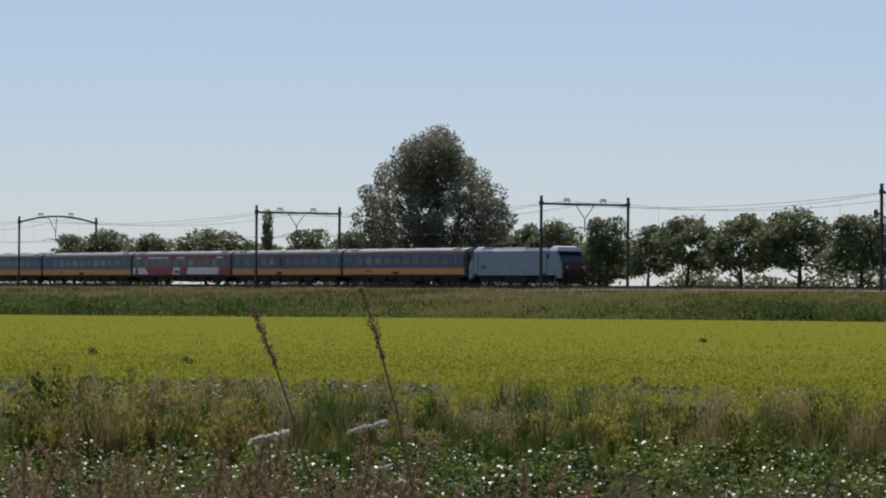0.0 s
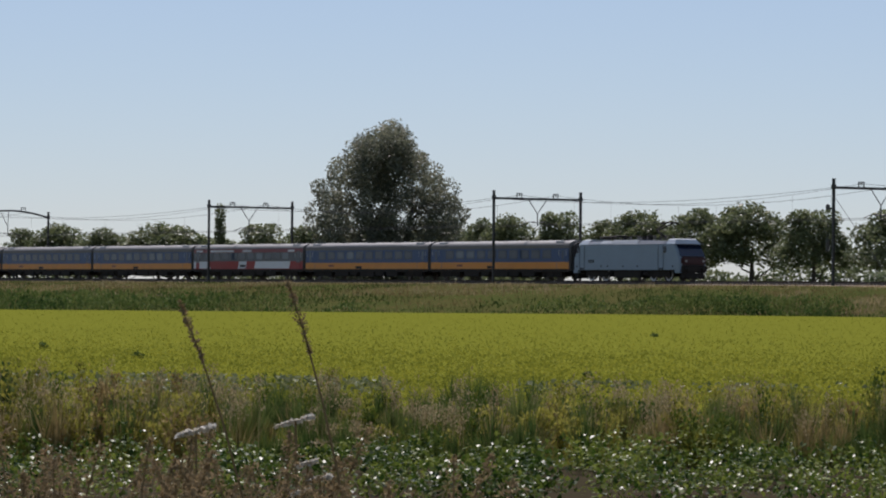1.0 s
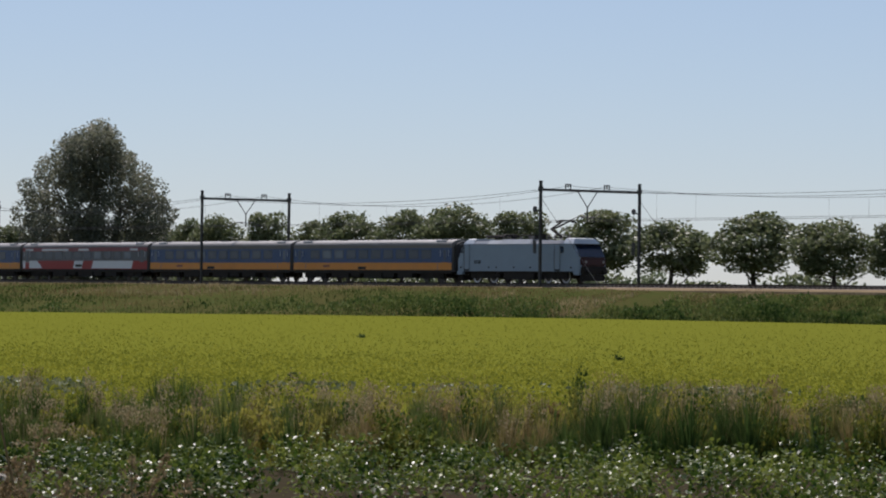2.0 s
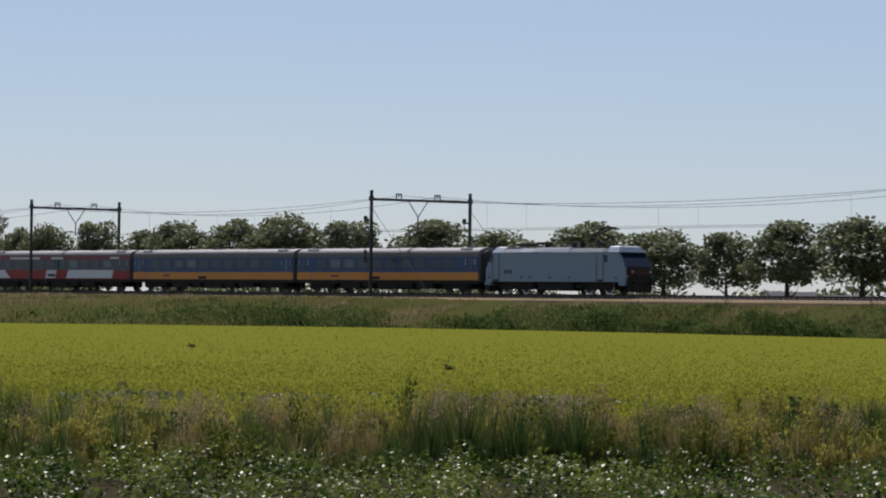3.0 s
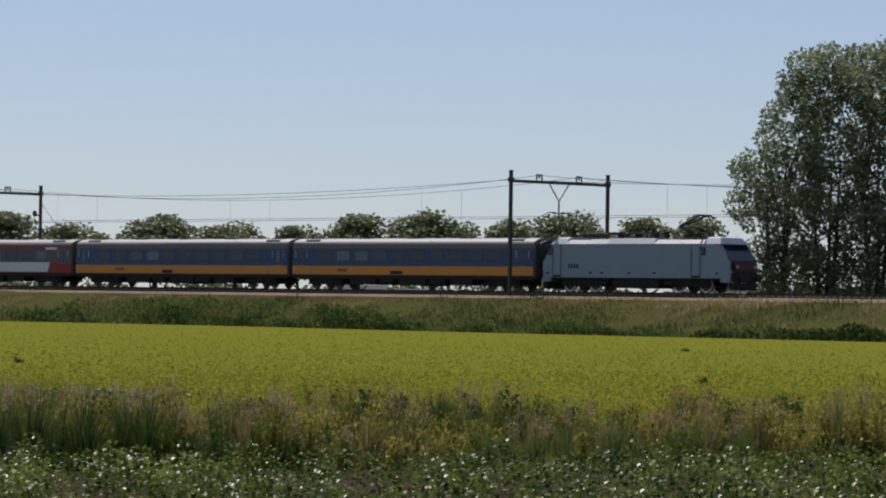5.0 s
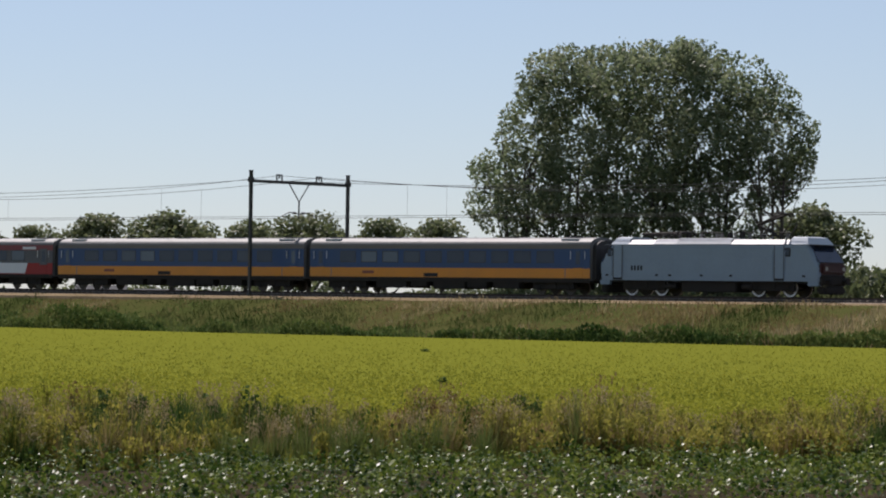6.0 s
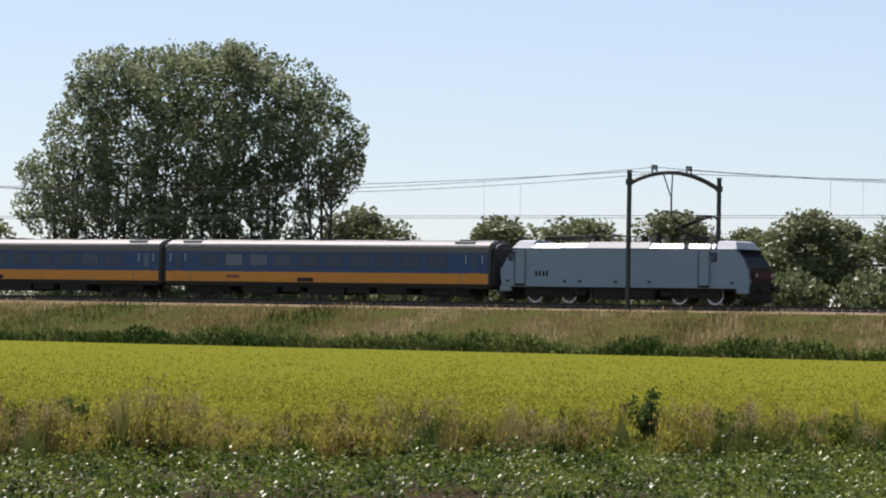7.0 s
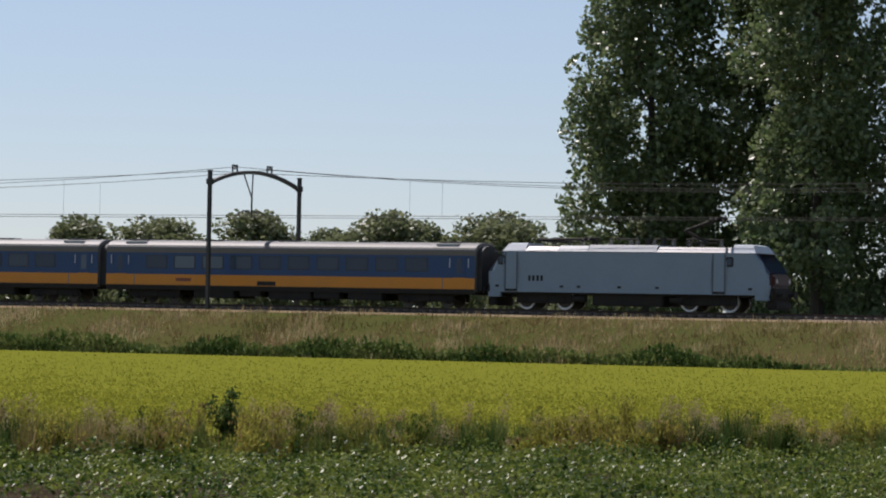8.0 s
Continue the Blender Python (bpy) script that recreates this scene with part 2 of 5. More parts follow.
def tube(bm, path, radii, sides=6):
    """A tapered tube along a path of points."""
    rings = []
    for i, p in enumerate(path):
        p = Vector(p)
        d = (Vector(path[min(i + 1, len(path) - 1)]) - Vector(path[max(i - 1, 0)])).normalized()
        u = d.orthogonal().normalized()
        v = d.cross(u)
        r = radii[i] if hasattr(radii, "__len__") else radii
        rings.append([bm.verts.new(p + (u * math.cos(a) + v * math.sin(a)) * r) for a in (k * 2 * math.pi / sides for k in range(sides))])
    for a, b in zip(rings, rings[1:]):
        for k in range(sides):
            bm.faces.new((a[k], a[(k + 1) % sides], b[(k + 1) % sides], b[k]))
    bm.faces.new(rings[0][::-1])
    bm.faces.new(rings[-1])
    return bm


def disc(bm, x, y, z, r, half, sides=20, hub=0.0):
    """A wheel-like cylinder with its axis along y."""
    b2 = bmesh.new()
    bmesh.ops.create_cone(b2, cap_ends=True, segments=sides, radius1=r, radius2=r, depth=half * 2, matrix=Matrix.Translation((x, y, z)) @ pose(0, 0, 0, 90))
    tmp = bpy.data.meshes.new("tmp")
    b2.to_mesh(tmp)
    b2.free()
    bm.from_mesh(tmp)
    bpy.data.meshes.remove(tmp)
    return bm


def extrude_profile(bm, profile, x0, x1):
    """A closed (y, z) outline swept along x."""
    a = [bm.verts.new((x0, y, z)) for y, z in profile]
    b = [bm.verts.new((x1, y, z)) for y, z in profile]
    n = len(profile)
    for i in range(n):
        bm.faces.new((a[i], b[i], b[(i + 1) % n], a[(i + 1) % n]))
    bm.faces.new(a[::-1])
    bm.faces.new(b)
    bmesh.ops.recalc_face_normals(bm, faces=bm.faces)
    return bm


def thing(name, label, category, m=None, group="", kind=""):
    ob = tagged(new(name), label, category, group, kind)
    if m is not None:
        ob.matrix_basis = m
    return ob


def mesh_from(name, verts, faces, material):
    """A mesh from arrays: verts (n, 3), faces (m, k) of one size k."""
    me = bpy.data.meshes.new(name)
    k = faces.shape[1]
    me.vertices.add(len(verts))
    me.vertices.foreach_set("co", np.ascontiguousarray(verts, dtype=np.float32).ravel())
    me.loops.add(faces.size)
    me.loops.foreach_set("vertex_index", np.ascontiguousarray(faces, dtype=np.int32).ravel())
    me.polygons.add(len(faces))
    me.polygons.foreach_set("loop_start", np.arange(0, faces.size, k, dtype=np.int32))
    me.update(calc_edges=True)
    me.validate()
    me.materials.append(material)
    return me


def scattered(name, points, shape, shape_faces, yaw, size, material, lean=None, spin=False):
    """Copies of one small shape at many points, as one mesh. size (n,) or (n, 3); spin: any turn in space."""
    n, rng = len(points), np.random.default_rng(len(points))
    size = np.asarray(size, float)
    v = shape[None] * (size[:, None, None] if size.ndim == 1 else size[:, None, :])
    if spin:
        q = rng.normal(size=(n, 4))
        q /= np.linalg.norm(q, axis=1)[:, None]
        w, x, y, z = q.T
        r = np.stack([1 - 2 * (y * y + z * z), 2 * (x * y - z * w), 2 * (x * z + y * w), 2 * (x * y + z * w), 1 - 2 * (x * x + z * z), 2 * (y * z - x * w),
                      2 * (x * z - y * w), 2 * (y * z + x * w), 1 - 2 * (x * x + y * y)], -1).reshape(n, 3, 3)
    else:
        c, s, o, i = np.cos(yaw), np.sin(yaw), np.zeros(n), np.ones(n)
        r = np.stack([c, -s, o, s, c, o, o, o, i], -1).reshape(n, 3, 3)
        if lean is not None:
            c, s = np.cos(lean), np.sin(lean)
            r = r @ np.stack([i, o, o, o, c, -s, o, s, c], -1).reshape(n, 3, 3)
    v = np.einsum("nij,nkj->nki", r, v) + points[:, None]
    f = shape_faces[None] + (np.arange(n) * len(shape))[:, None, None]
    return mesh_from(name, v.reshape(-1, 3), f.reshape(-1, shape_faces.shape[1]), material)


LEAF = np.array([(0, -0.5, 0), (0.32, 0.05, 0.08), (0, 0.5, 0), (-0.32, 0.05, 0.08)])
LEAF_F = np.array([(0, 1, 2), (0, 2, 3)])
BLADE = np.array([(-0.5, 0, 0), (0.5, 0, 0), (-0.4, 0.08, 0.5), (0.4, 0.08, 0.5), (0, 0.3, 1.0)])
BLADE_F = np.array([(0, 1, 3), (0, 3, 2), (2, 3, 4)])


# ---------- plan ----------
TRACK_Y, RAIL_Z = 195.44, 3.1
FAR_TRACK_Y = TRACK_Y + 4.3
SHOULDER_Z = 2.72


def bean_edge(y):
    """x of the line where the bean field meets the grass strip."""
    return -39.4 + (y - 16.7) * 0.46


def crop_edge(y):
    """x of the line where the grass strip meets the yellow crop."""
    return -55.0 + (y - 25.4) * 0.78


def field_end(x):
    """y at which the yellow crop ends at the foot of the bank."""
    return np.interp(x, [-900, -262, -252, -242, -228, -197, -167, -120, 200], [100, 114, 138, 163, 176, 177, 170, 165, 165])


def ground_z(x, y):
    e = field_end(x)
    up = np.interp(y - e, [-400, 0, 3, 200], [0, 0, -0.35, -0.35])
    crest = TRACK_Y - 4.6
    k = np.clip((y - e - 3) / (crest - e - 3), 0, 1)
    rise = np.where(y > e + 3, (SHOULDER_Z + 0.35) * (k * k * (3 - 2 * k) * 0.55 + k * 0.45), 0)
    far = FAR_TRACK_Y + 4.6
    rise = rise * (1 - np.clip((y - far) / 9.0, 0, 1)) + np.clip((y - far) / 9.0, 0, 1) * 0.35
    r = np.hypot(x, y)
    mound = 0.55 * np.clip((15 - r) / 6, 0, 1)
    return up + rise + mound


def grid_mesh(name, xs, ys, zf, material):
    X, Y = np.meshgrid(xs, ys)
    Z = zf(X, Y)
    v = np.stack([X, Y, Z], -1).reshape(-1, 3)
    i = np.arange(len(xs) * len(ys)).reshape(len(ys), len(xs))
    f = np.stack([i[:-1, :-1], i[:-1, 1:], i[1:, 1:], i[1:, :-1]], -1).reshape(-1, 4)
    me = mesh_from(name, v, f, material)
    me.polygons.foreach_set("use_smooth", [True] * len(me.polygons))
    return me


# ---------- ground ----------
xs = np.concatenate([[-4500, -2500, -1500, -1000], np.arange(-800, -100, 12.0), np.arange(-100, 60, 4.0), [80, 150, 400, 1000, 2500, 4500]])
ys = np.concatenate([[-4500, -1500, -400, -100], np.arange(-40, 110, 5.0), np.arange(110, 225, 1.5), [240, 280, 400, 800, 1600, 3000, 4800]])
ground = tagged(new("ground", grid_mesh("ground", xs, ys, ground_z, M_TURF)), "flat farmland rising to a grassy railway bank", "ground", kind="structure")


def strip(name, label, inner, outer, z, material, category, z_outer=None):
    """A sheet between two lines given as functions of s in 0..1, laid just above the ground."""
    s, w = np.linspace(0, 1, 90), np.linspace(0, 1, 24)
    A, B = np.array([inner(k) for k in s]), np.array([outer(k) for k in s])
    P = A[:, None] * (1 - w[None, :, None]) + B[:, None] * w[None, :, None]
    Z = np.broadcast_to(z + ((z if z_outer is None else z_outer) - z) * np.minimum(w * 5, 1), P.shape[:2])
    v = np.concatenate([P, Z[..., None]], -1).reshape(-1, 3)
    i = np.arange(90 * 24).reshape(90, 24)
    f = np.stack([i[:-1, :-1], i[1:, :-1], i[1:, 1:], i[:-1, 1:]], -1).reshape(-1, 4)
    return tagged(new(name, mesh_from(name, v, f, material)), label, category, kind="structure")


soil = strip("field_soil", "dark earth of the bean field", lambda k: (-90 + 100 * k, -20 + 10 * k), lambda k: (bean_edge(-15 + 100 * k), -15 + 100 * k), 0.02, M_SOIL, "soil")
strip("crop_field", "flat field of yellow-green ripening crop", lambda k: (crop_edge(-10 + 120 * k), -10 + 120 * k),
                    lambda k: (-760 + 780 * k, float(field_end(-760 + 780 * k)) - 0.5), 0.09, M_CANOPY, "crop field", 0.26)

# ---------- railway ----------
X0, X1 = -760.0, 90.0
railway = thing("railway", "double railway track on a stone bed along the bank", "railway", kind="structure")
prof = [(TRACK_Y - 4.4, 2.55), (TRACK_Y - 2.0, RAIL_Z - 0.30), (FAR_TRACK_Y + 2.0, RAIL_Z - 0.30), (FAR_TRACK_Y + 4.4, 2.55)]
part("ballast", extrude_profile(bmesh.new(), prof, X0, X1), M_BALLAST, railway, "brownish crushed stone")
for ty in (TRACK_Y, FAR_TRACK_Y):
    for dy in (-0.753, 0.753):
        p = [(-0.07, -0.16), (0.07, -0.16), (0.07, -0.14), (0.012, -0.12), (0.012, -0.045), (0.036, -0.035), (0.036, 0.0), (-0.036, 0.0), (-0.036, -0.035), (-0.012, -0.045), (-0.012, -0.12), (-0.07, -0.14)]
        part("rail", extrude_profile(bmesh.new(), [(ty + dy + a, RAIL_Z + b) for a, b in p], X0, X1), M_RAIL, railway, "rusty steel rail")
part("service_path", extrude_profile(bmesh.new(), [(TRACK_Y - 6.7, 2.0), (TRACK_Y - 6.4, 2.55), (TRACK_Y - 5.4, 2.71), (TRACK_Y - 4.2, 2.73), (TRACK_Y - 4.0, 2.0)], X0, X1), M_SAND, railway, "pale sandy path beside the stone bed")
n = 1000
px = np.repeat(np.linspace(-520, 80, n), 2)
py = np.tile([TRACK_Y, FAR_TRACK_Y], n)
CUBE = np.array([(x, y, z) for x in (-.13, .13) for y in (-1.3, 1.3) for z in (-.3, -.15)])
CUBE_F = np.array([(0, 1, 3, 2), (4, 6, 7, 5), (0, 4, 5, 1), (2, 3, 7, 6), (1, 5, 7, 3), (0, 2, 6, 4)])
tagged(part("sleepers", scattered("sleepers", np.stack([px, py, np.full(2 * n, RAIL_Z)], -1), CUBE, CUBE_F, np.zeros(2 * n), np.ones(2 * n), M_SOLE), None, railway, "grey concrete sleepers"), kind="stuff")

# ---------- overhead line ----------
NEAR_POST, POST_TOP = TRACK_Y - 3.0, RAIL_Z + 8.9
WIRE_Z, MSG_Z = RAIL_Z + 5.5, RAIL_Z + 7.35


def h_beam(bm, x, y, z0, z1, w=0.30):
    box(bm, x - w / 2, x + w / 2, y - w / 2, y - w / 2 + 0.03, z0, z1)
    box(bm, x - w / 2, x + w / 2, y + w / 2 - 0.03, y + w / 2, z0, z1)
    box(bm, x - 0.02, x + 0.02, y - w / 2 + 0.03, y + w / 2 - 0.03, z0, z1)
    return bm


def gantry(x, width, top, arched):
    """A portal mast over both tracks; its origin lies at rail height under the near post."""
    g = thing("catenary_gantry", "dark steel portal mast with an arched beam over the tracks" if arched else "dark steel portal mast with a straight beam over the tracks",
              "railway mast", pose(x, NEAR_POST, RAIL_Z), "portal masts along the line")
    foot = -0.75
    for y in (0.0, width):
        post = part("post", h_beam(bmesh.new(), 0, y, foot, top, 0.21), M_STEEL, g)
        part("post_cap", boxed(-0.13, 0.13, y - 0.13, y + 0.13, top, top + 0.06), M_STEEL, post)
        part("footing", boxed(-0.35, 0.35, y - 0.35, y + 0.35, foot - 0.7, foot + 0.1, bevel=0.03), M_SOLE, post, "concrete footing")
        part("clamp", boxed(-0.18, 0.18, y - 0.18, y + 0.18, top - 0.83, top - 0.46, bevel=0.03), M_STEEL, post)
    bz = top - 0.72
    sag = 0.95 if arched else 0.0
    bm = bmesh.new()
    k = 14
    pts = [(y, bz + sag * (1 - (2 * y / width - 1) ** 2) * 0.9) for y in (width * i / k for i in range(k + 1))]
    d = 0.11
    sect = [[bm.verts.new(c) for c in ((-0.11, y, z - d), (0.11, y, z - d), (0.11, y, z + d), (-0.11, y, z + d))] for y, z in pts]
    for ra, rb in zip(sect, sect[1:]):
        for i in range(4):
            bm.faces.new((ra[i], ra[(i + 1) % 4], rb[(i + 1) % 4], rb[i]))
    bm.faces.new(sect[0][::-1])
    bm.faces.new(sect[-1])
    bmesh.ops.recalc_face_normals(bm, faces=bm.faces)
    part("beam", bm, M_STEEL, g)
    for y in (3.0, 7.3):
        zt = bz + sag * (1 - (2 * y / width - 1) ** 2) * 0.9 + d
        bm = bmesh.new()
        for o in (-0.28, 0.28):
            box(bm, -0.04, 0.04, y + o - 0.04, y + o + 0.04, zt, zt + 0.42)
        box(bm, -0.04, 0.04, y - 0.32, y + 0.32, zt + 0.38, zt + 0.46)
        hanger = part("wire_bracket", bm, M_STEEL, g)
        ins = bmesh.new()
        box(ins, -0.025, 0.025, y - 0.025, y + 0.025, zt + 0.14, zt + 0.40)
        for j in range(3):
            disc(ins, 0, y, zt + 0.2 + 0.07 * j, 0.05, 0.06, 10)
        part("insulator", ins, M_INSUL, hanger, "ribbed ceramic insulator")
    mid = 5.15
    zt = bz + sag * 0.9 - d
    low = 5.75
    bm = bmesh.new()
    tube(bm, [(0, mid - 1.05, zt), (0, mid, low + 0.9)], 0.045)
    tube(bm, [(0, mid + (0.1 if arched else 1.05), zt), (0, mid, low + 0.9)], 0.045)
    tube(bm, [(0, mid, low + 0.95), (0, mid, low - 0.35)], 0.06)
    hang = part("v_hanger", bm, M_STEEL, g)
    for sgn, y in ((-1, 3.0), (1, 7.3)):
        bm = bmesh.new()
        tube(bm, [(0, mid, low), (0, mid + sgn * 1.0, low + 0.1), (0, y - sgn * 0.2, low - 0.25)], 0.04)
        part("steady_arm", bm, M_STEEL, hang)
        ins = bmesh.new()
        for j in range(4):
            disc(ins, 0, mid + sgn * (0.35 + 0.09 * j), low + 0.05, 0.09, 0.02, 8)
        part("insulator", ins, M_INSUL, hang)
    return g


GANTRIES = [(-433.0, 10.9, 8.6, True), (-367.2, 10.76, 8.9, False), (-306.5, 10.3, 8.84, False), (-251.4, 11.0, 8.82, False),
            (-183.65, 10.5, 8.74, False), (-114.05, 11.2, 8.12, True), (-46.0, 11.0, 8.4, True)]
for gx, gw, gt, arch in GANTRIES:
    mast = gantry(gx, gw, gt, arch)
    if gx == -251.4:
        # the wires are anchored at this portal: stays, tensioning arms and weights
        for y in (0.0, gw):
            stay = part("guy_wire", tube(bmesh.new(), [(0.1, y, gt - 1.5), (4.6, y, 3.2), (8.6, y, -0.6)], 0.022, 5), M_STEEL, mast, "slanting steel stay")
            arm = bmesh.new()
            box(arm, -0.95, -0.1, y - 0.06, y + 0.06, gt - 2.62, gt - 2.5)
            disc(arm, -0.8, y, gt - 2.4, 0.26, 0.05, 14)
            tension = part("tension_arm", arm, M_STEEL, mast, "tensioning wheel on a short arm")
            weight = bmesh.new()
            for j in range(7):
                tube(weight, [(-0.8, y, 2.6 + 0.16 * j), (-0.8, y, 2.74 + 0.16 * j)], 0.16, 10)
            tube(weight, [(-0.8, y, 2.5), (-0.8, y, gt - 2.4)], 0.02, 5)
            part("tension_weight", weight, M_STEEL, tension, "stack of tensioning weights")

line = thing("overhead_line", "thin dark overhead contact and carrier wires", "overhead wire", kind="structure")
spans = [-560.0, -497.0] + [g[0] for g in GANTRIES] + [24.0, 88.0]
for ty in (TRACK_Y, FAR_TRACK_Y):
    bm = bmesh.new()
    tube(bm, [(x, ty, WIRE_Z) for x in np.linspace(spans[0], spans[-1], 40)], 0.017, 5)
    part("contact_wire", bm, M_WIRE, line)
    bm = bmesh.new()
    pts, drops = [], bmesh.new()
    for a, b in zip(spans, spans[1:]):
        for k in range(12):
            u = k / 12
            pts.append((a + (b - a) * u, ty, RAIL_Z + 8.5 - 1.35 * 4 * u * (1 - u)))
        for u in (0.18, 0.5, 0.82):
            z = RAIL_Z + 8.5 - 1.35 * 4 * u * (1 - u)
            tube(drops, [(a + (b - a) * u, ty, z), (a + (b - a) * u, ty, WIRE_Z)], 0.008, 4)
    tube(bm, pts, 0.017, 5)
    part("carrier_wire", bm, M_WIRE, line)
    part("droppers", drops, M_WIRE, line)
bm = bmesh.new()
pts = []
for a, b in zip(spans, spans[1:]):
    for k in range(12):
        u = k / 12
        pts.append((a + (b - a) * u, NEAR_POST, RAIL_Z + 8.1 - 0.8 * 4 * u * (1 - u)))
tube(bm, pts, 0.018, 5)
part("feeder_wire", bm, M_WIRE, line)

# ---------- train ----------
COACH = 26.4
moving = []


def rounded_end_profile(w, z0, zs, zr, steps=8):
    """Coach outline (y, z): straight side from z0 to zs, then a round roof up to zr."""
    pts = [(-w, z0), (-w, zs)]
    for i in range(1, steps * 2):
        a = math.pi * i / (steps * 2)
        pts.append((-w * math.cos(a), zs + (zr - zs) * math.sin(a) ** 0.8))
    return pts + [(w, zs), (w, z0)]


def bogie(owner, x, wheelbase, r, frame_z, low, rims):
    bm = bmesh.new()
    for s in (-1, 1):
        y0, y1 = (-1.14, -1.0) if s < 0 else (1.0, 1.14)
        box(bm, x - wheelbase / 2 - 0.55, x + wheelbase / 2 + 0.55, y0, y1, low, frame_z + 0.25, 0.03)
        for o in (-wheelbase / 2, wheelbase / 2):
            box(bm, x + o - 0.16, x + o + 0.16, y0 - 0.03, y1 + 0.03, r - 0.16, frame_z + 0.02, 0.03)
        box(bm, x - 0.3, x + 0.3, y0 - 0.05, y1 + 0.05, frame_z - 0.25, frame_z + 0.25, 0.04)
    box(bm, x - 0.35, x + 0.35, -1.0, 1.0, frame_z - 0.1, frame_z + 0.15)
    b = part("bogie", bm, M_UNDER, owner)
    for o in (-wheelbase / 2, wheelbase / 2):
        w = bmesh.new()
        for s in (-1, 1):
            disc(w, x + o, s * 0.755, r, r, 0.065, 28)
            disc(w, x + o, s * 0.79, r, r * 0.42, 0.06, 16)
        tube(w, [(x + o, -0.75, r), (x + o, 0.75, r)], 0.09, 8)
        ws = part("wheelset", w, M_WHEEL, b, "dark worn steel wheels")
        for s in ((-1, 1) if rims else ()):
            rim = bmesh.new()
            n = 28
            ring = [[rim.verts.new((x + o + q * math.cos(k * 6.2832 / n), s * yy, r + q * math.sin(k * 6.2832 / n))) for k in range(n)] for q, yy in ((r * 0.99, 0.80), (r * 0.99, 0.86), (r * 0.80, 0.86), (r * 0.80, 0.80))]
            for i in range(4):
                for k in range(n):
                    rim.faces.new((ring[i][k], ring[i][(k + 1) % n], ring[(i + 1) % 4][(k + 1) % n], ring[(i + 1) % 4][k]))
            bmesh.ops.recalc_face_normals(rim, faces=rim.faces)
            part("rim", rim, M_RIM_LIT, ws, "wheel rim coloured bright as if sunlit")


def side_panel(s, x0, x1, z0, z1, out=0.0, w=1.41):
    """One side sheet of a coach between two heights; s: -1 or 1, the side."""
    a, b = s * (w + 0.012 + out), s * (w - 0.02)
    return boxed(x0, x1, min(a, b), max(a, b), z0, z1)


def slanted(s, x_low0, x_high0, x_low1, x_high1, z0, z1, out=0.006, w=1.41):
    """A sheet with slanted ends on one side."""
    bm = bmesh.new()
    y = s * (w + 0.012 + out)
    vs = [bm.verts.new(c) for c in ((x_low0, y, z0), (x_low1, y, z0), (x_high1, y, z1), (x_high0, y, z1))]
    ws = [bm.verts.new((c.co.x, c.co.y - s * 0.02, c.co.z)) for c in vs]
    for i in range(4):
        bm.faces.new((vs[i], vs[(i + 1) % 4], ws[(i + 1) % 4], ws[i]))
    bm.faces.new(vs)
    bm.faces.new(ws[::-1])
    bmesh.ops.recalc_face_normals(bm, faces=bm.faces)
    return bm


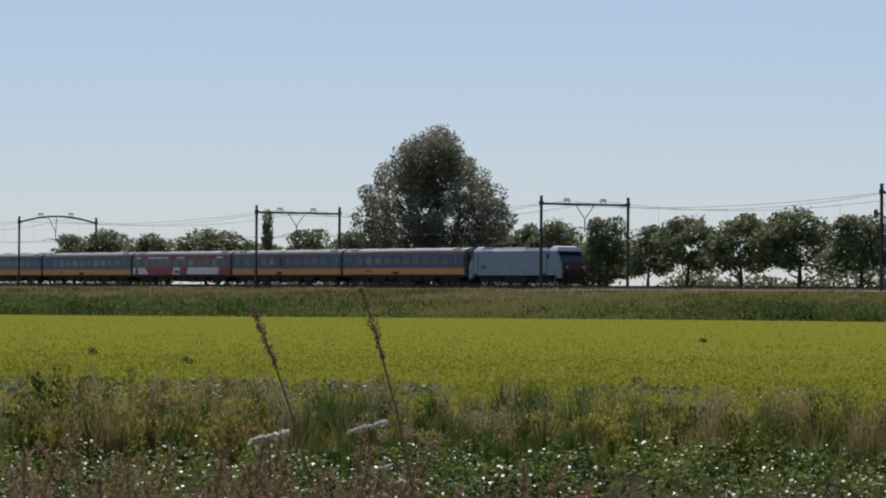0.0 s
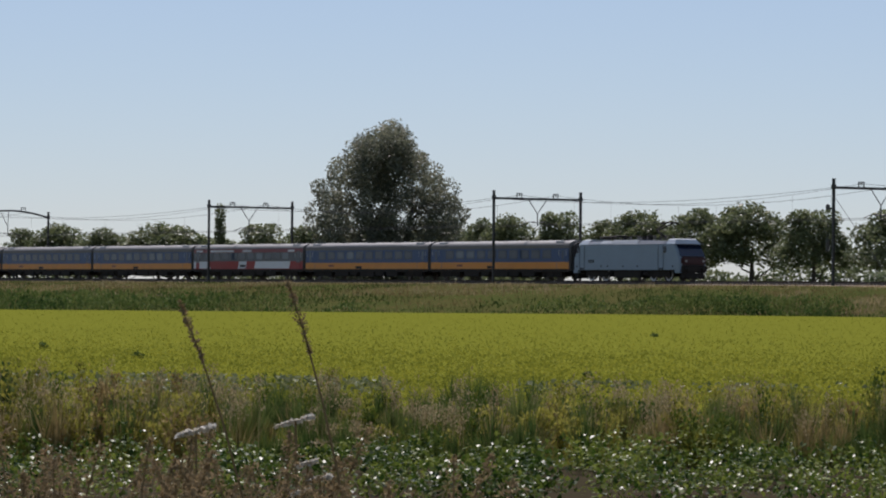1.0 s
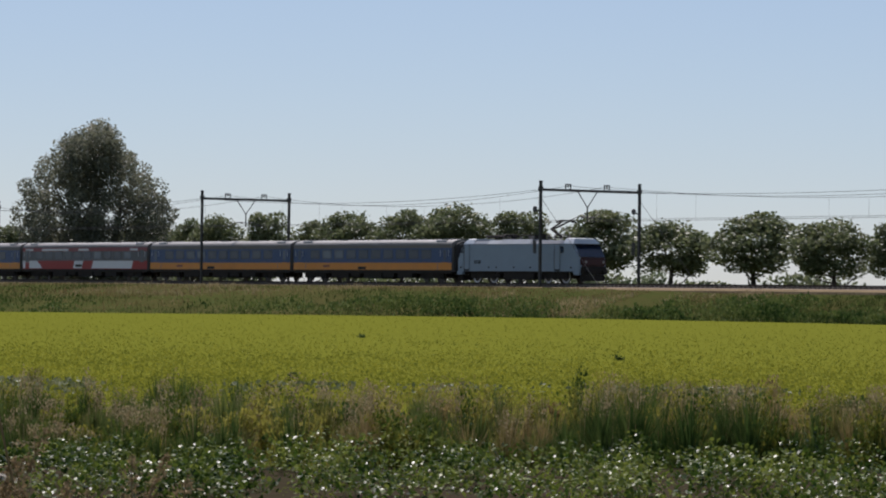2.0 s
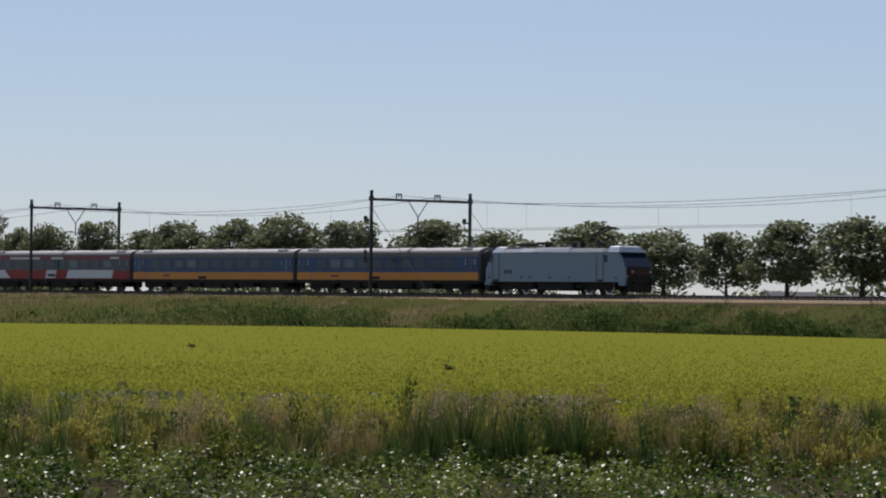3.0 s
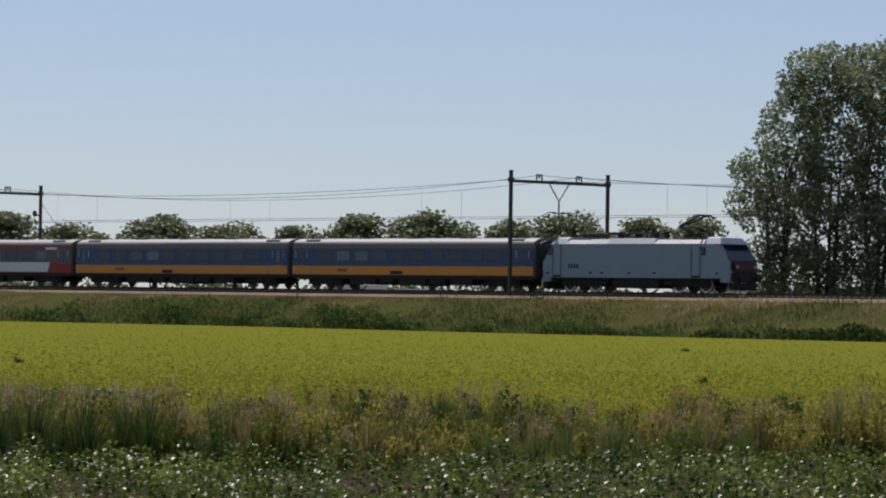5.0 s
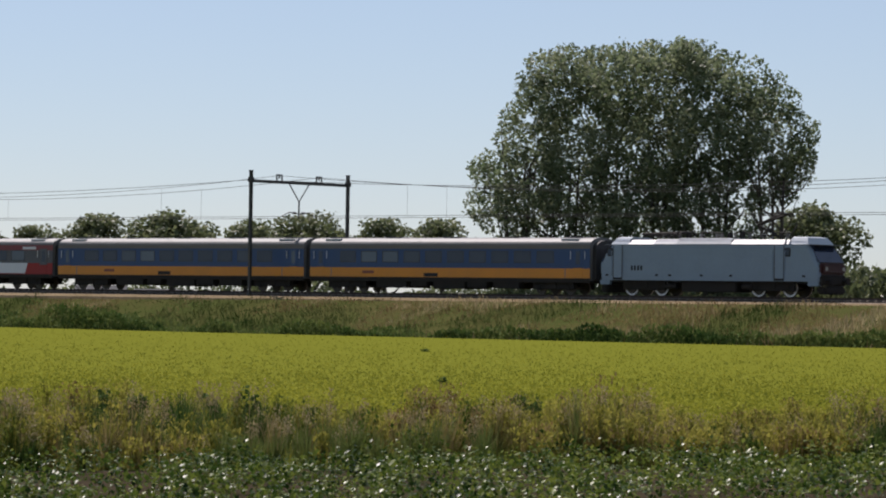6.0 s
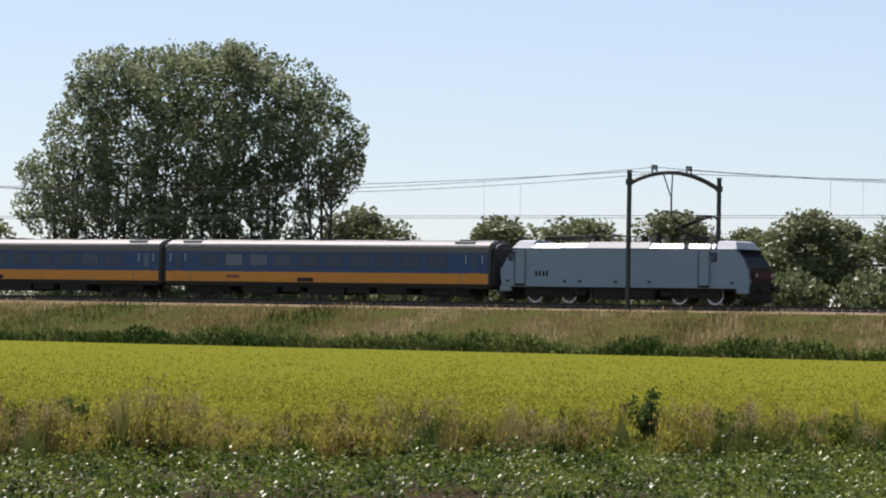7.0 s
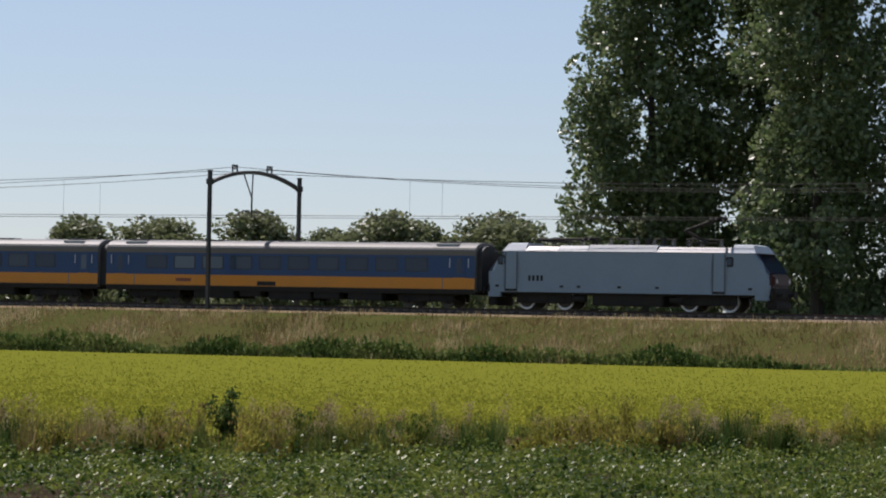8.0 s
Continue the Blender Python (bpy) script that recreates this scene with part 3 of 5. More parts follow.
def coach(red):
    """A passenger coach, its rear end at x = 0, standing on the rails at z = 0."""
    label = "red, grey and white passenger coach between blue and yellow ones" if red else "blue and yellow passenger coach with a grey roof"
    c = thing("railway_coach", label, "train coach", group="coaches of the train")
    L0, L1 = 0.32, COACH - 0.32
    part("body", extrude_profile(bmesh.new(), rounded_end_profile(1.41, 0.95, 3.3, 3.92), L0, L1), M_ROOF, c, "curved weathered grey roof and shell", smooth=False)
    for s in (-1, 1):
        edge = part("roof_edge", side_panel(s, L0, L1, 2.96 if red else 3.12, 3.36), M_DARKRED if red else M_BROWN, c, "dark red strip below the roof" if red else "dull brown-grey strip below the roof")
        if red:
            band = part("window_band", side_panel(s, L0, L1, 1.98, 2.96), M_BAND, c, "dark grey window band")
            low = part("lower_side", side_panel(s, L0, L1, 1.0, 1.98), M_RED, c, "red lower side")
            part("white_patch", slanted(s, L0 + 0.05, L0 + 0.05, 4.6, 3.5, 1.18, 1.98), M_WHITE, low, "white slanted patch")
            part("white_patch", slanted(s, 11.1, 11.4, 12.9, 13.2, 1.18, 1.98), M_WHITE, low, "white slanted patch")
            part("dark_cover", slanted(s, 11.6, 11.6, 12.9, 12.9, 1.34, 1.6, 0.012), M_BLACK, low, "dark cover")
            part("white_patch", slanted(s, 14.9, 15.3, 23.0, 23.3, 1.18, 1.98), M_WHITE, low, "long white slanted patch")
            for xa, xb in ((1.0, 2.6), (4.5, 10.1), (12.2, 14.3), (22.7, 24.2)):
                part("light_stripe", side_panel(s, xa, xb, 3.03, 3.24, 0.008), M_WHITE, edge, "pale stripe")
        else:
            band = part("window_band", side_panel(s, L0, L1, 1.78, 3.12), M_BLUE, c, "blue window band")
            low = part("lower_side", side_panel(s, L0, L1, 1.12, 1.78), M_YELLOW, c, "orange-yellow lower side")
            part("battery_cover", side_panel(s, 11.2, 12.5, 1.16, 1.42, 0.008), M_BLACK, low, "dark cover")
            part("door_line", side_panel(s, 2.35, 2.42, 1.13, 1.76, 0.006), M_GREY, low)
            part("door_line", side_panel(s, 23.9, 23.97, 1.13, 1.76, 0.006), M_GREY, low)
            part("letter_bar", side_panel(s, 5.4, 6.5, 1.36, 1.56, 0.006), M_LETTER, low, "small dark lettering bar")
    for s in (-1, 1):
        for i in range(10):
            x = 4.0 + 2.02 * i
            fr = bmesh.new()
            y0, y1 = sorted((s * 1.425, s * 1.4))
            box(fr, x - 0.78, x + 0.78, y0, y1, 2.12, 2.98, 0.012)
            window = part("window", fr, M_FRAME, c, "dark rubber-framed window")
            pane = bmesh.new()
            y0, y1 = sorted((s * 1.43, s * 1.41))
            box(pane, x - 0.7, x + 0.7, y0, y1, 2.18, 2.92, 0.008)
            part("pane", pane, M_GLASS, window)
        for x in (1.35, COACH - 1.35):
            y0, y1 = sorted((s * 1.432, s * 1.40))
            door = part("door", boxed(x - 0.42, x + 0.42, y0, y1, 1.82, 3.1, bevel=0.01), M_BLUE if not red else M_BAND, c, "narrow entrance door")
            part("door_panel", boxed(x - 0.42, x + 0.42, y0, y1, 1.13, 1.815, bevel=0.01), M_YELLOW if not red else M_RED, door)
            y0, y1 = sorted((s * 1.437, s * 1.41))
            part("door_window", boxed(x - 0.2, x + 0.2, y0, y1, 2.05, 2.95, bevel=0.01), M_GLASS, door)
            for o in (-0.62, 0.62):
                part("handrail", tube(bmesh.new(), [(x + o, s * 1.47, 2.4), (x + o, s * 1.47, 2.95)], 0.026), M_WHITE, door, "pale grab rail")
    # gangway bellows, underframe boxes, bogies, roof vents
    for xa, xb in ((0.0, L0), (L1, COACH)):
        part("gangway", extrude_profile(bmesh.new(), rounded_end_profile(1.12, 1.05, 3.1, 3.72), xa, xb), M_RUBBER, c, "black rubber gangway")
    part("underframe", boxed(L0 + 0.1, L1 - 0.1, -1.34, 1.34, 0.80, 1.0), M_UNDER, c)
    for s in (-1, 1):
        part("side_sill", side_panel(s, L0, L1, 0.84, 1.115, 0.004 if red else -0.008), M_UNDER, c, "dark sill below the coach side")
    rnd = random.Random(5)
    for xa, xb, zb in ((6.6, 9.5, 0.36), (9.8, 11.4, 0.48), (11.9, 14.9, 0.32), (15.3, 16.9, 0.42), (17.3, 19.8, 0.38)):
        for s in (-1, 1):
            y0, y1 = sorted((s * 1.32, s * 0.7))
            part("equipment_box", boxed(xa + rnd.uniform(-.2, .2), xb, y0, y1, zb, 0.87, bevel=0.03), M_UNDER, c)
    bogie(c, 3.7, 2.56, 0.46, 0.62, 0.36, False)
    bogie(c, COACH - 3.7, 2.56, 0.46, 0.62, 0.36, False)
    for s in (-1, 1):
        for x in (2.3, COACH - 2.3):
            part("roof_box", boxed(x - 0.75, x + 0.75, *sorted((s * 0.72, s * 1.18)), 3.50, 3.82, bevel=0.03), M_HATCH, c, "pale grey roof box")
    for x in (2.2, 7.5, 12.9, 18.4, 24.0):
        part("roof_vent", boxed(x - 0.7, x + 0.7, -0.55, 0.55, 3.86, 3.97, bevel=0.03), M_ROOF, c)
    for x in (0.12, COACH - 0.12):
        for y in (-0.88, 0.88):
            sg = -1 if x < 1 else 1
            part("buffer", tube(bmesh.new(), [(x - sg * 0.3, y, 1.06), (x + sg * 0.08, y, 1.06)], 0.08, 10), M_UNDER, c)
    return c


def loco():
    """An electric locomotive, its rear buffers at x = 0, nose towards +x."""
    lo = thing("electric_locomotive", "pale grey electric locomotive with its rear pantograph raised", "locomotive")
    w, z0, z1, z2 = 1.49, 1.02, 3.42, 3.92
    # body outline in (x, z): cab ends lean back from the waist up
    bm = bmesh.new()
    rows = []
    prof = [(0.55, z0, w), (0.50, 1.9, w), (0.95, 2.8, w), (1.46, z1, w), (1.56, 3.56, 1.36)]
    for x, z, hw in prof:
        rows.append([bm.verts.new(p) for p in ((x, -hw * 0.93, z), (x + 0.16, -hw, z), (18.9 - x - 0.16, -hw, z), (18.9 - x, -hw * 0.93, z),
                                               (18.9 - x, hw * 0.93, z), (18.9 - x - 0.16, hw, z), (x + 0.16, hw, z), (x, hw * 0.93, z))])
    for a, b in zip(rows, rows[1:]):
        for k in range(8):
            bm.faces.new((a[k], a[(k + 1) % 8], b[(k + 1) % 8], b[k]))
    bm.faces.new(rows[0][::-1])
    bm.faces.new(rows[-1])
    bmesh.ops.recalc_face_normals(bm, faces=bm.faces)
    bmesh.ops.bevel(bm, geom=[e for e in bm.edges if abs(e.verts[0].co.z - e.verts[1].co.z) > 0.2], offset=0.06, segments=2, affect="EDGES")
    body = part("body", bm, M_LOCO, lo, "pale grey painted body")
    # roof hatches between the cabs
    for xa, xb, mat_, z in ((2.9, 5.0, M_GREY, 3.72), (5.05, 6.9, M_HATCH, 3.78), (6.95, 11.3, M_HATCH, 3.84), (11.35, 15.98, M_GREY, 3.74)):
        part("roof_hatch", extrude_profile(bmesh.new(), [(-1.5, z1 + 0.02), (-1.15, z), (1.15, z), (1.5, z1 + 0.02)], xa, xb), mat_, lo)
    # raised roofs over both cabs, sloping in at the sides and ends; sunlight put into their pale colour
    for end in (0, 1):
        bm = bmesh.new()
        rows = [[bm.verts.new(((18.9 - x) if end else x, y, z)) for x, y in ((xa, -hw), (2.88, -hw), (2.88, hw), (xa, hw))] for xa, z, hw in ((1.40, z1 + 0.005, 1.475), (1.66, 3.86, 1.13), (1.85, z2, 0.9))]
        for a, b in zip(rows, rows[1:]):
            for k in range(4):
                bm.faces.new((a[k], a[(k + 1) % 4], b[(k + 1) % 4], b[k]))
        bm.faces.new(rows[0][::-1])
        bm.faces.new(rows[-1])
        bmesh.ops.recalc_face_normals(bm, faces=bm.faces)
        part("cab_roof", bm, M_CAB_LIT, lo, "cab roof coloured paler where light falls on it")
    part("waist_seam", boxed(0.9, 18.0, -1.505, 1.505, z1 - 0.03, z1), M_GREY, lo)
    for x, flip in ((2.0, 1), (15.25, -1)):
        for s in (-1, 1):
            y0, y1 = sorted((s * 1.508, s * 1.47))
            d = part("cab_door", boxed(x - 0.33, x + 0.33, y0, y1, 1.15, 3.38, bevel=0.01), M_LOCO, lo, "flush grey cab door")
            part("door_seam", boxed(x - 0.42, x - 0.33, *sorted((s * 1.502, s * 1.46)), 1.2, 3.36), M_SEAM, d)
            part("door_seam", boxed(x + 0.33, x + 0.42, *sorted((s * 1.502, s * 1.46)), 1.2, 3.36), M_SEAM, d)
            for o in (-0.48, 0.48):
                y0, y1 = sorted((s * 1.55, s * 1.5))
                part("handrail", tube(bmesh.new(), [(x + o, s * 1.54, 1.3), (x + o, s * 1.54, 3.0)], 0.022), M_LOCO, d, "upright grab rail")
            y0, y1 = sorted((s * 1.512, s * 1.45))
            part("door_step", boxed(x - 0.4, x + 0.4, y0, y1, 1.06, 1.2), M_BLACK, d)
            xw = x - flip * 0.66
            win = part("cab_side_window", boxed(xw - 0.24, xw + 0.24, y0, y1, 2.62, 3.2, bevel=0.05), M_BLACK, lo, "small dark cab side window")
            y0, y1 = sorted((s * 1.518, s * 1.46))
            part("pane", boxed(xw - 0.18, xw + 0.18, y0, y1, 2.69, 3.13, bevel=0.03), M_GLASS, win)
    for s in (-1, 1):
        y0, y1 = sorted((s * 1.503, s * 1.45))
        for x in (1.1, 5.3, 6.4, 9.0, 11.4, 17.2):
            part("access_flap", boxed(x - 0.14, x + 0.14, y0, y1, 1.28, 1.45, bevel=0.02), M_BLACK, body)
        for x in (3.2, 3.46, 3.74, 4.0):
            part("number_bar", boxed(x - 0.075, x + 0.075, y0, y1, 1.68, 2.0), M_BLACK, body, "dark grey number bar")
    # cab fronts
    for end in (0, 1):
        m = Matrix.Identity(4) if end else pose(18.9, 0, 0, 0, 0, 180)
        bm = bmesh.new()
        vs = [bm.verts.new(p) for p in ((18.38, -1.36, 2.28), (18.38, 1.36, 2.28), (17.52, 1.3, 3.44), (17.52, -1.3, 3.44))]
        ws = [bm.verts.new((v.co.x - 0.2, v.co.y, v.co.z)) for v in vs]
        for i in range(4):
            bm.faces.new((vs[i], vs[(i + 1) % 4], ws[(i + 1) % 4], ws[i]))
        bm.faces.new(vs)
        bm.faces.new(ws[::-1])
        bmesh.ops.recalc_face_normals(bm, faces=bm.faces)
        part("windscreen", bm, M_SCREEN, lo, "dark raked windscreen", m=m)
        part("nose_panel", boxed(18.1, 18.62 if end else 18.46, -1.36, 1.36, 1.45, 2.25, bevel=0.16 if end else 0.05), M_NOSE if end else M_LOCO, lo, "dark red nose panel" if end else "grey end panel", m=m)
        part("buffer_beam", boxed(18.1, 18.66 if end else 18.5, -1.33, 1.33, 0.75, 1.44, bevel=0.1 if end else 0.04), M_UNDER, lo, m=m)
        part("snow_plough", boxed(18.0, 18.7 if end else 18.55, -1.2, 1.2, 0.2, 0.74, bevel=0.12 if end else 0.08), M_UNDER, lo, m=m)
        for y in (-0.88, 0.88):
            bm = bmesh.new()
            tip = 0.2 if end else 0.0
            tube(bm, [(18.45 + tip, y, 1.06), (18.8 + tip, y, 1.06)], 0.11, 10)
            tube(bm, [(18.8 + tip, y, 1.06), (18.88 + tip, y, 1.06)], 0.24, 14)
            part("buffer", bm, M_UNDER, lo, m=m)
            lamp = part("headlight", tube(bmesh.new(), [(18.40 + 0.75 * tip, y * 1.1, 1.85), (18.50 + 0.75 * tip, y * 1.1, 1.85)], 0.13, 12), M_LAMP, lo, "round headlight", m=m)
    part("tail_lamp", boxed(0.45, 0.5, -1.2, -1.0, 1.6, 1.75), M_REDLAMP, lo)
    # frame, transformer, bogies
    part("frame", boxed(0.7, 18.2, -1.3, 1.3, 0.9, 1.05), M_UNDER, lo)
    part("transformer", boxed(7.2, 11.7, -1.3, 1.3, 0.28, 0.92, bevel=0.06), M_UNDER, lo, "dark underfloor transformer")
    for x in (6.3, 12.5):
        part("air_tank", tube(bmesh.new(), [(x - 0.4, -1.1, 0.65), (x + 0.4, -1.1, 0.65)], 0.2, 12), M_UNDER, lo)
    bogie(lo, 4.0, 2.5, 0.6, 0.75, 0.38, True)
    bogie(lo, 14.45, 2.5, 0.6, 0.75, 0.38, True)
    for s in (-1, 1):
        for x in (0.9, 17.9):
            part("cab_skirt", boxed(x - 0.42, x + 0.42, *sorted((s * 1.47, s * 1.2)), 0.72, 1.03, bevel=0.03), M_LOCO, lo)
    # roof gear: insulators, bus bars, pantographs
    for x in (4.0, 4.9, 5.8, 7.6, 8.9, 9.3, 10.4, 11.6, 12.6, 13.4, 14.6):
        ins = bmesh.new()
        for j in range(4):
            tube(ins, [(x, 0.35, 3.86 + 0.075 * j), (x, 0.35, 3.9 + 0.075 * j)], 0.14, 8)
        tube(ins, [(x, 0.35, 3.84), (x, 0.35, 4.2)], 0.05, 6)
        part("roof_insulator", ins, M_INSUL, lo)
    for xa, xb in ((3.6, 5.9), (7.5, 9.4), (10.3, 11.8), (12.4, 14.8)):
        part("bus_bar", tube(bmesh.new(), [(xa, 0.35, 4.2), (xa + 0.35, 0.35, 4.26), (xb, 0.35, 4.2)], 0.045), M_UNDER, lo)
    for xa, hh in ((6.6, 0.32), (10.0, 0.42), (11.0, 0.5)):
        part("roof_switch", boxed(xa - 0.12, xa + 0.12, 0.1, 0.5, 3.78, 3.84 + hh, bevel=0.03), M_UNDER, lo)
    for x, up in ((4.6, False), (13.6, True)):
        bm = bmesh.new()
        for y in (-0.5, 0.5):
            tube(bm, [(x - 0.9, y, 4.02), (x + 0.9, y, 4.02)], 0.035)
        for a in (-0.9, 0.9):
            tube(bm, [(x + a, -0.5, 4.02), (x + a, 0.5, 4.02)], 0.035)
        p = part("pantograph", bm, M_UNDER, lo, "raised single-arm pantograph" if up else "folded single-arm pantograph")
        kz, hz = (4.72, 5.42) if up else (4.14, 4.2)
        kx, hx = (x - 1.1, x + 0.95) if up else (x - 1.6, x + 1.9)
        part("lower_arm", tube(bmesh.new(), [(x + 0.35, 0, 4.05), (kx, 0, kz)], 0.11), M_UNDER, p)
        bm = bmesh.new()
        for y in (-0.12, 0.12):
            tube(bm, [(kx, y, kz), (hx, y * 3, hz)], 0.075)
        part("upper_arm", bm, M_UNDER, p)
        bm = bmesh.new()
        for o in (-0.18, 0.18):
            tube(bm, [(hx + o, -0.95, hz - 0.12), (hx + o, -0.6, hz + 0.05), (hx + o, 0.6, hz + 0.05), (hx + o, 0.95, hz - 0.12)], 0.065)
        part("collector_head", bm, M_UNDER, p)
    return lo


RUN = [(0.0, -323.6), (1.0, -295.0), (1.5, -281.2), (2.0, -266.3), (3.5, -224.5), (4.0, -210.4), (5.5, -167.9), (6.0, -153.05), (6.5, -139.7), (7.0, -124.95), (7.5, -111.4), (8.0, -96.3)]


def motions():
    """The train runs along the near track; seconds and x of the coupling behind the locomotive."""
    for ob, offset in moving:
        walk(ob, [(t, pose(x + offset, TRACK_Y, RAIL_Z)) for t, x in RUN])


moving.append((loco(), 0.12))
blue = coach(False)
moving.append((blue, -COACH))
for k in range(2, 10):
    moving.append((coach(True) if k == 3 else copy_thing(blue, Matrix.Identity(4)), -COACH * k))


# ---------- trees ----------
def crown_mesh(rng, blobs, count, size, material):
    """Leaves gathered round clumps; blobs are rows of x, y, z, radius, flattening."""
    blobs = np.array(blobs)
    wgt = blobs[:, 3] ** 2
    pick = rng.choice(len(blobs), count, p=wgt / wgt.sum())
    d = rng.normal(size=(count, 3))
    d /= np.linalg.norm(d, axis=1)[:, None]
    r = blobs[pick, 3] * (0.35 + 0.65 * rng.random(count) ** 0.45) * rng.normal(1, 0.09, count)
    p = blobs[pick, :3] + d * r[:, None] * np.stack([np.ones(count), np.ones(count), blobs[pick, 4]], -1)
    return scattered("crown", p, LEAF, LEAF_F, None, size * rng.uniform(0.6, 1.35, count), material, spin=True)


def trunk_mesh(rng, height, thick, forks, reach, spread, stems=1):
    bm = bmesh.new()
    for s in range(stems):
        a0 = s * 6.283 / stems
        b = Vector((math.cos(a0), math.sin(a0), 0)) * (thick * 2.2 if stems > 1 else 0)
        tip = b * (1 + spread * 0.6 * (stems > 1)) + Vector((rng.uniform(-.3, .3), rng.uniform(-.3, .3), height))
        mid = b.lerp(tip, 0.5) + Vector((rng.uniform(-.25, .25), rng.uniform(-.25, .25), 0))
        tube(bm, [b + Vector((0, 0, -0.3)), b.lerp(mid, 0.5), mid, tip], [thick * 1.25, thick, thick * 0.75, thick * 0.3], 8)
        for k in range(forks):
            u = 0.25 + 0.7 * k / max(forks, 1)
            st = b.lerp(tip, u)
            ang = rng.uniform(0, 6.283)
            out = Vector((math.cos(ang), math.sin(ang), 0)) * spread * rng.uniform(0.5, 1.0)
            en = st + out + Vector((0, 0, reach * rng.uniform(0.5, 1.1)))
            md = st.lerp(en, 0.5) + Vector((0, 0, -0.1 * reach)) + out * 0.12
            tube(bm, [st, md, en], [thick * 0.42, thick * 0.28, thick * 0.1], 5)
    return finish("trunk", bm, M_BARK)


def tree(name, label, seed, blobs, count, size, material, trunk):
    rng = np.random.default_rng(seed)
    t = thing(name, label, "tree")
    part("trunk", trunk_mesh(random.Random(seed), *trunk), None, t)
    part("crown", crown_mesh(rng, blobs, count, size, material), None, t)
    return t


def round_blobs(seed, r, z0, z1, n=44):
    rnd = random.Random(seed)
    out = []
    for i in range(n):
        u = rnd.random()
        z = z0 + (z1 - z0) * u
        k = math.sqrt(max(0.1, 1 - abs((u - 0.3) / 0.72) ** 2.4))
        a = rnd.uniform(0, 6.283)
        q = r * k * math.sqrt(rnd.uniform(0.1, 1.0)) * 0.86
        out.append((q * math.cos(a), q * math.sin(a), z, r * rnd.uniform(0.24, 0.38), 0.85))
    return out


ROW_A = [(-570, 262, 12.0, 2.9), (-554, 262, 12.8, 3.8), (-538, 262, 11.7, 3.2), (-514, 262, 12.3, 5.4), (-482, 262, 12.0, 3.8), (-471, 262, 11.4, 2.9), (-431, 262, 12.2, 3.7), (-421, 262, 11.8, 2.2)]
ROW_E = [(-600 + 8.5 * k, 280 + 3 * (k % 2), 10.2 + 0.7 * math.sin(k * 1.9), 4.3) for k in range(21)]
ROW_F = [(-164 + 7.6 * k, 268 + 3 * (k % 3), 11.0 + 0.8 * math.sin(k * 2.3), 3.7) for k in range(8)]
ROW_B = [(-413, 262, 12.3, 2.9), (-401, 262, 12.7, 2.9), (-391, 262, 11.4, 2.6), (-382, 262, 12.6, 3.4), (-371, 262, 12.4, 3.3), (-359, 262, 13.0, 4.0),
         (-346, 262, 12.2, 3.5), (-331, 262, 12.1, 3.9), (-318, 262, 10.8, 3.8), (-304, 262, 11.4, 4.2), (-291, 262, 10.5, 3.9)]
ROW_C = [(-295, 275, 10.7, 2.8), (-285, 275, 11.8, 3.7), (-274, 275, 12.2, 3.9), (-263, 275, 11.0, 3.1), (-254, 275, 11.7, 3.6), (-244, 275, 11.2, 3.4), (-236, 275, 11.0, 3.2)]
ROW_D = [(-202, 290, 12.9, 3.6), (-186, 290, 11.8, 3.5), (-177, 290, 11.3, 3.7), (-168, 290, 11.0, 3.0), (-159, 290, 10.7, 2.3), (-150, 290, 11.5, 2.8), (-141, 290, 12.2, 3.5)]
kinds = [tree("lime_tree", "round-crowned dark green tree in a roadside row", 40 + k, round_blobs(40 + k, 4.0, 5.7, 11.1), 6200, 0.41, M_TREE, (7.5, 0.28, 7, 2.2, 2.2)) for k in range(5)]
first = set()
for i, (x, y, h, r) in enumerate(ROW_A + ROW_B + ROW_C + ROW_D + ROW_E + ROW_F):
    k = i % 5
    m = pose(x, y, ground_z(x, y), 0, 0, 77 * i)
    ob = kinds[k] if k not in first else copy_thing(kinds[k], m)
    first.add(k)
    ob.matrix_basis = m
    ob.scale = (1.32 * r / 3.75, 1.32 * r / 3.75, h / 12.1)
    ob["group"] = "roadside row of trees"

rnd = random.Random(3)


def outline_blobs(seed, heights, left, right, depth, n, small, large, airy=0.0, gaps=(), even=1):
    """Clumps filling a broad crown: at each height the crown reaches from left to right."""
    rnd = random.Random(seed)
    out = []
    while len(out) < n:
        tries = []
        while len(tries) < even:
            z = rnd.uniform(heights[0], heights[-1] - small)
            a, b = np.interp(z, heights, left), np.interp(z, heights, right)
            r = rnd.uniform(small, large)
            if b - a < 2.2 * r:
                r = 0.4 * (b - a)
            if rnd.random() < airy * (1 - z / heights[-1]):
                continue
            x = rnd.uniform(a + r * 0.95, b - r * 0.95)
            if any(abs(x - gx) < r * 0.3 + gw and abs(z - gz) < r * 0.2 + gh for gx, gz, gw, gh in gaps):
                continue
            k = 1 - abs((x - (a + b) / 2) / ((b - a) / 2)) ** 2
            tries.append((x, rnd.uniform(-1, 1) * depth * math.sqrt(max(k, 0.01)), z, r, 1.0))
        # of a few, keep the one farthest from the rest, so that the crown fills evenly
        if out:
            placed = np.array(out)
            tries.sort(key=lambda p: -np.min((placed[:, 0] - p[0]) ** 2 + 0.15 * (placed[:, 1] - p[1]) ** 2 + (placed[:, 2] - p[2]) ** 2))
        out.append(tries[0])
    return out


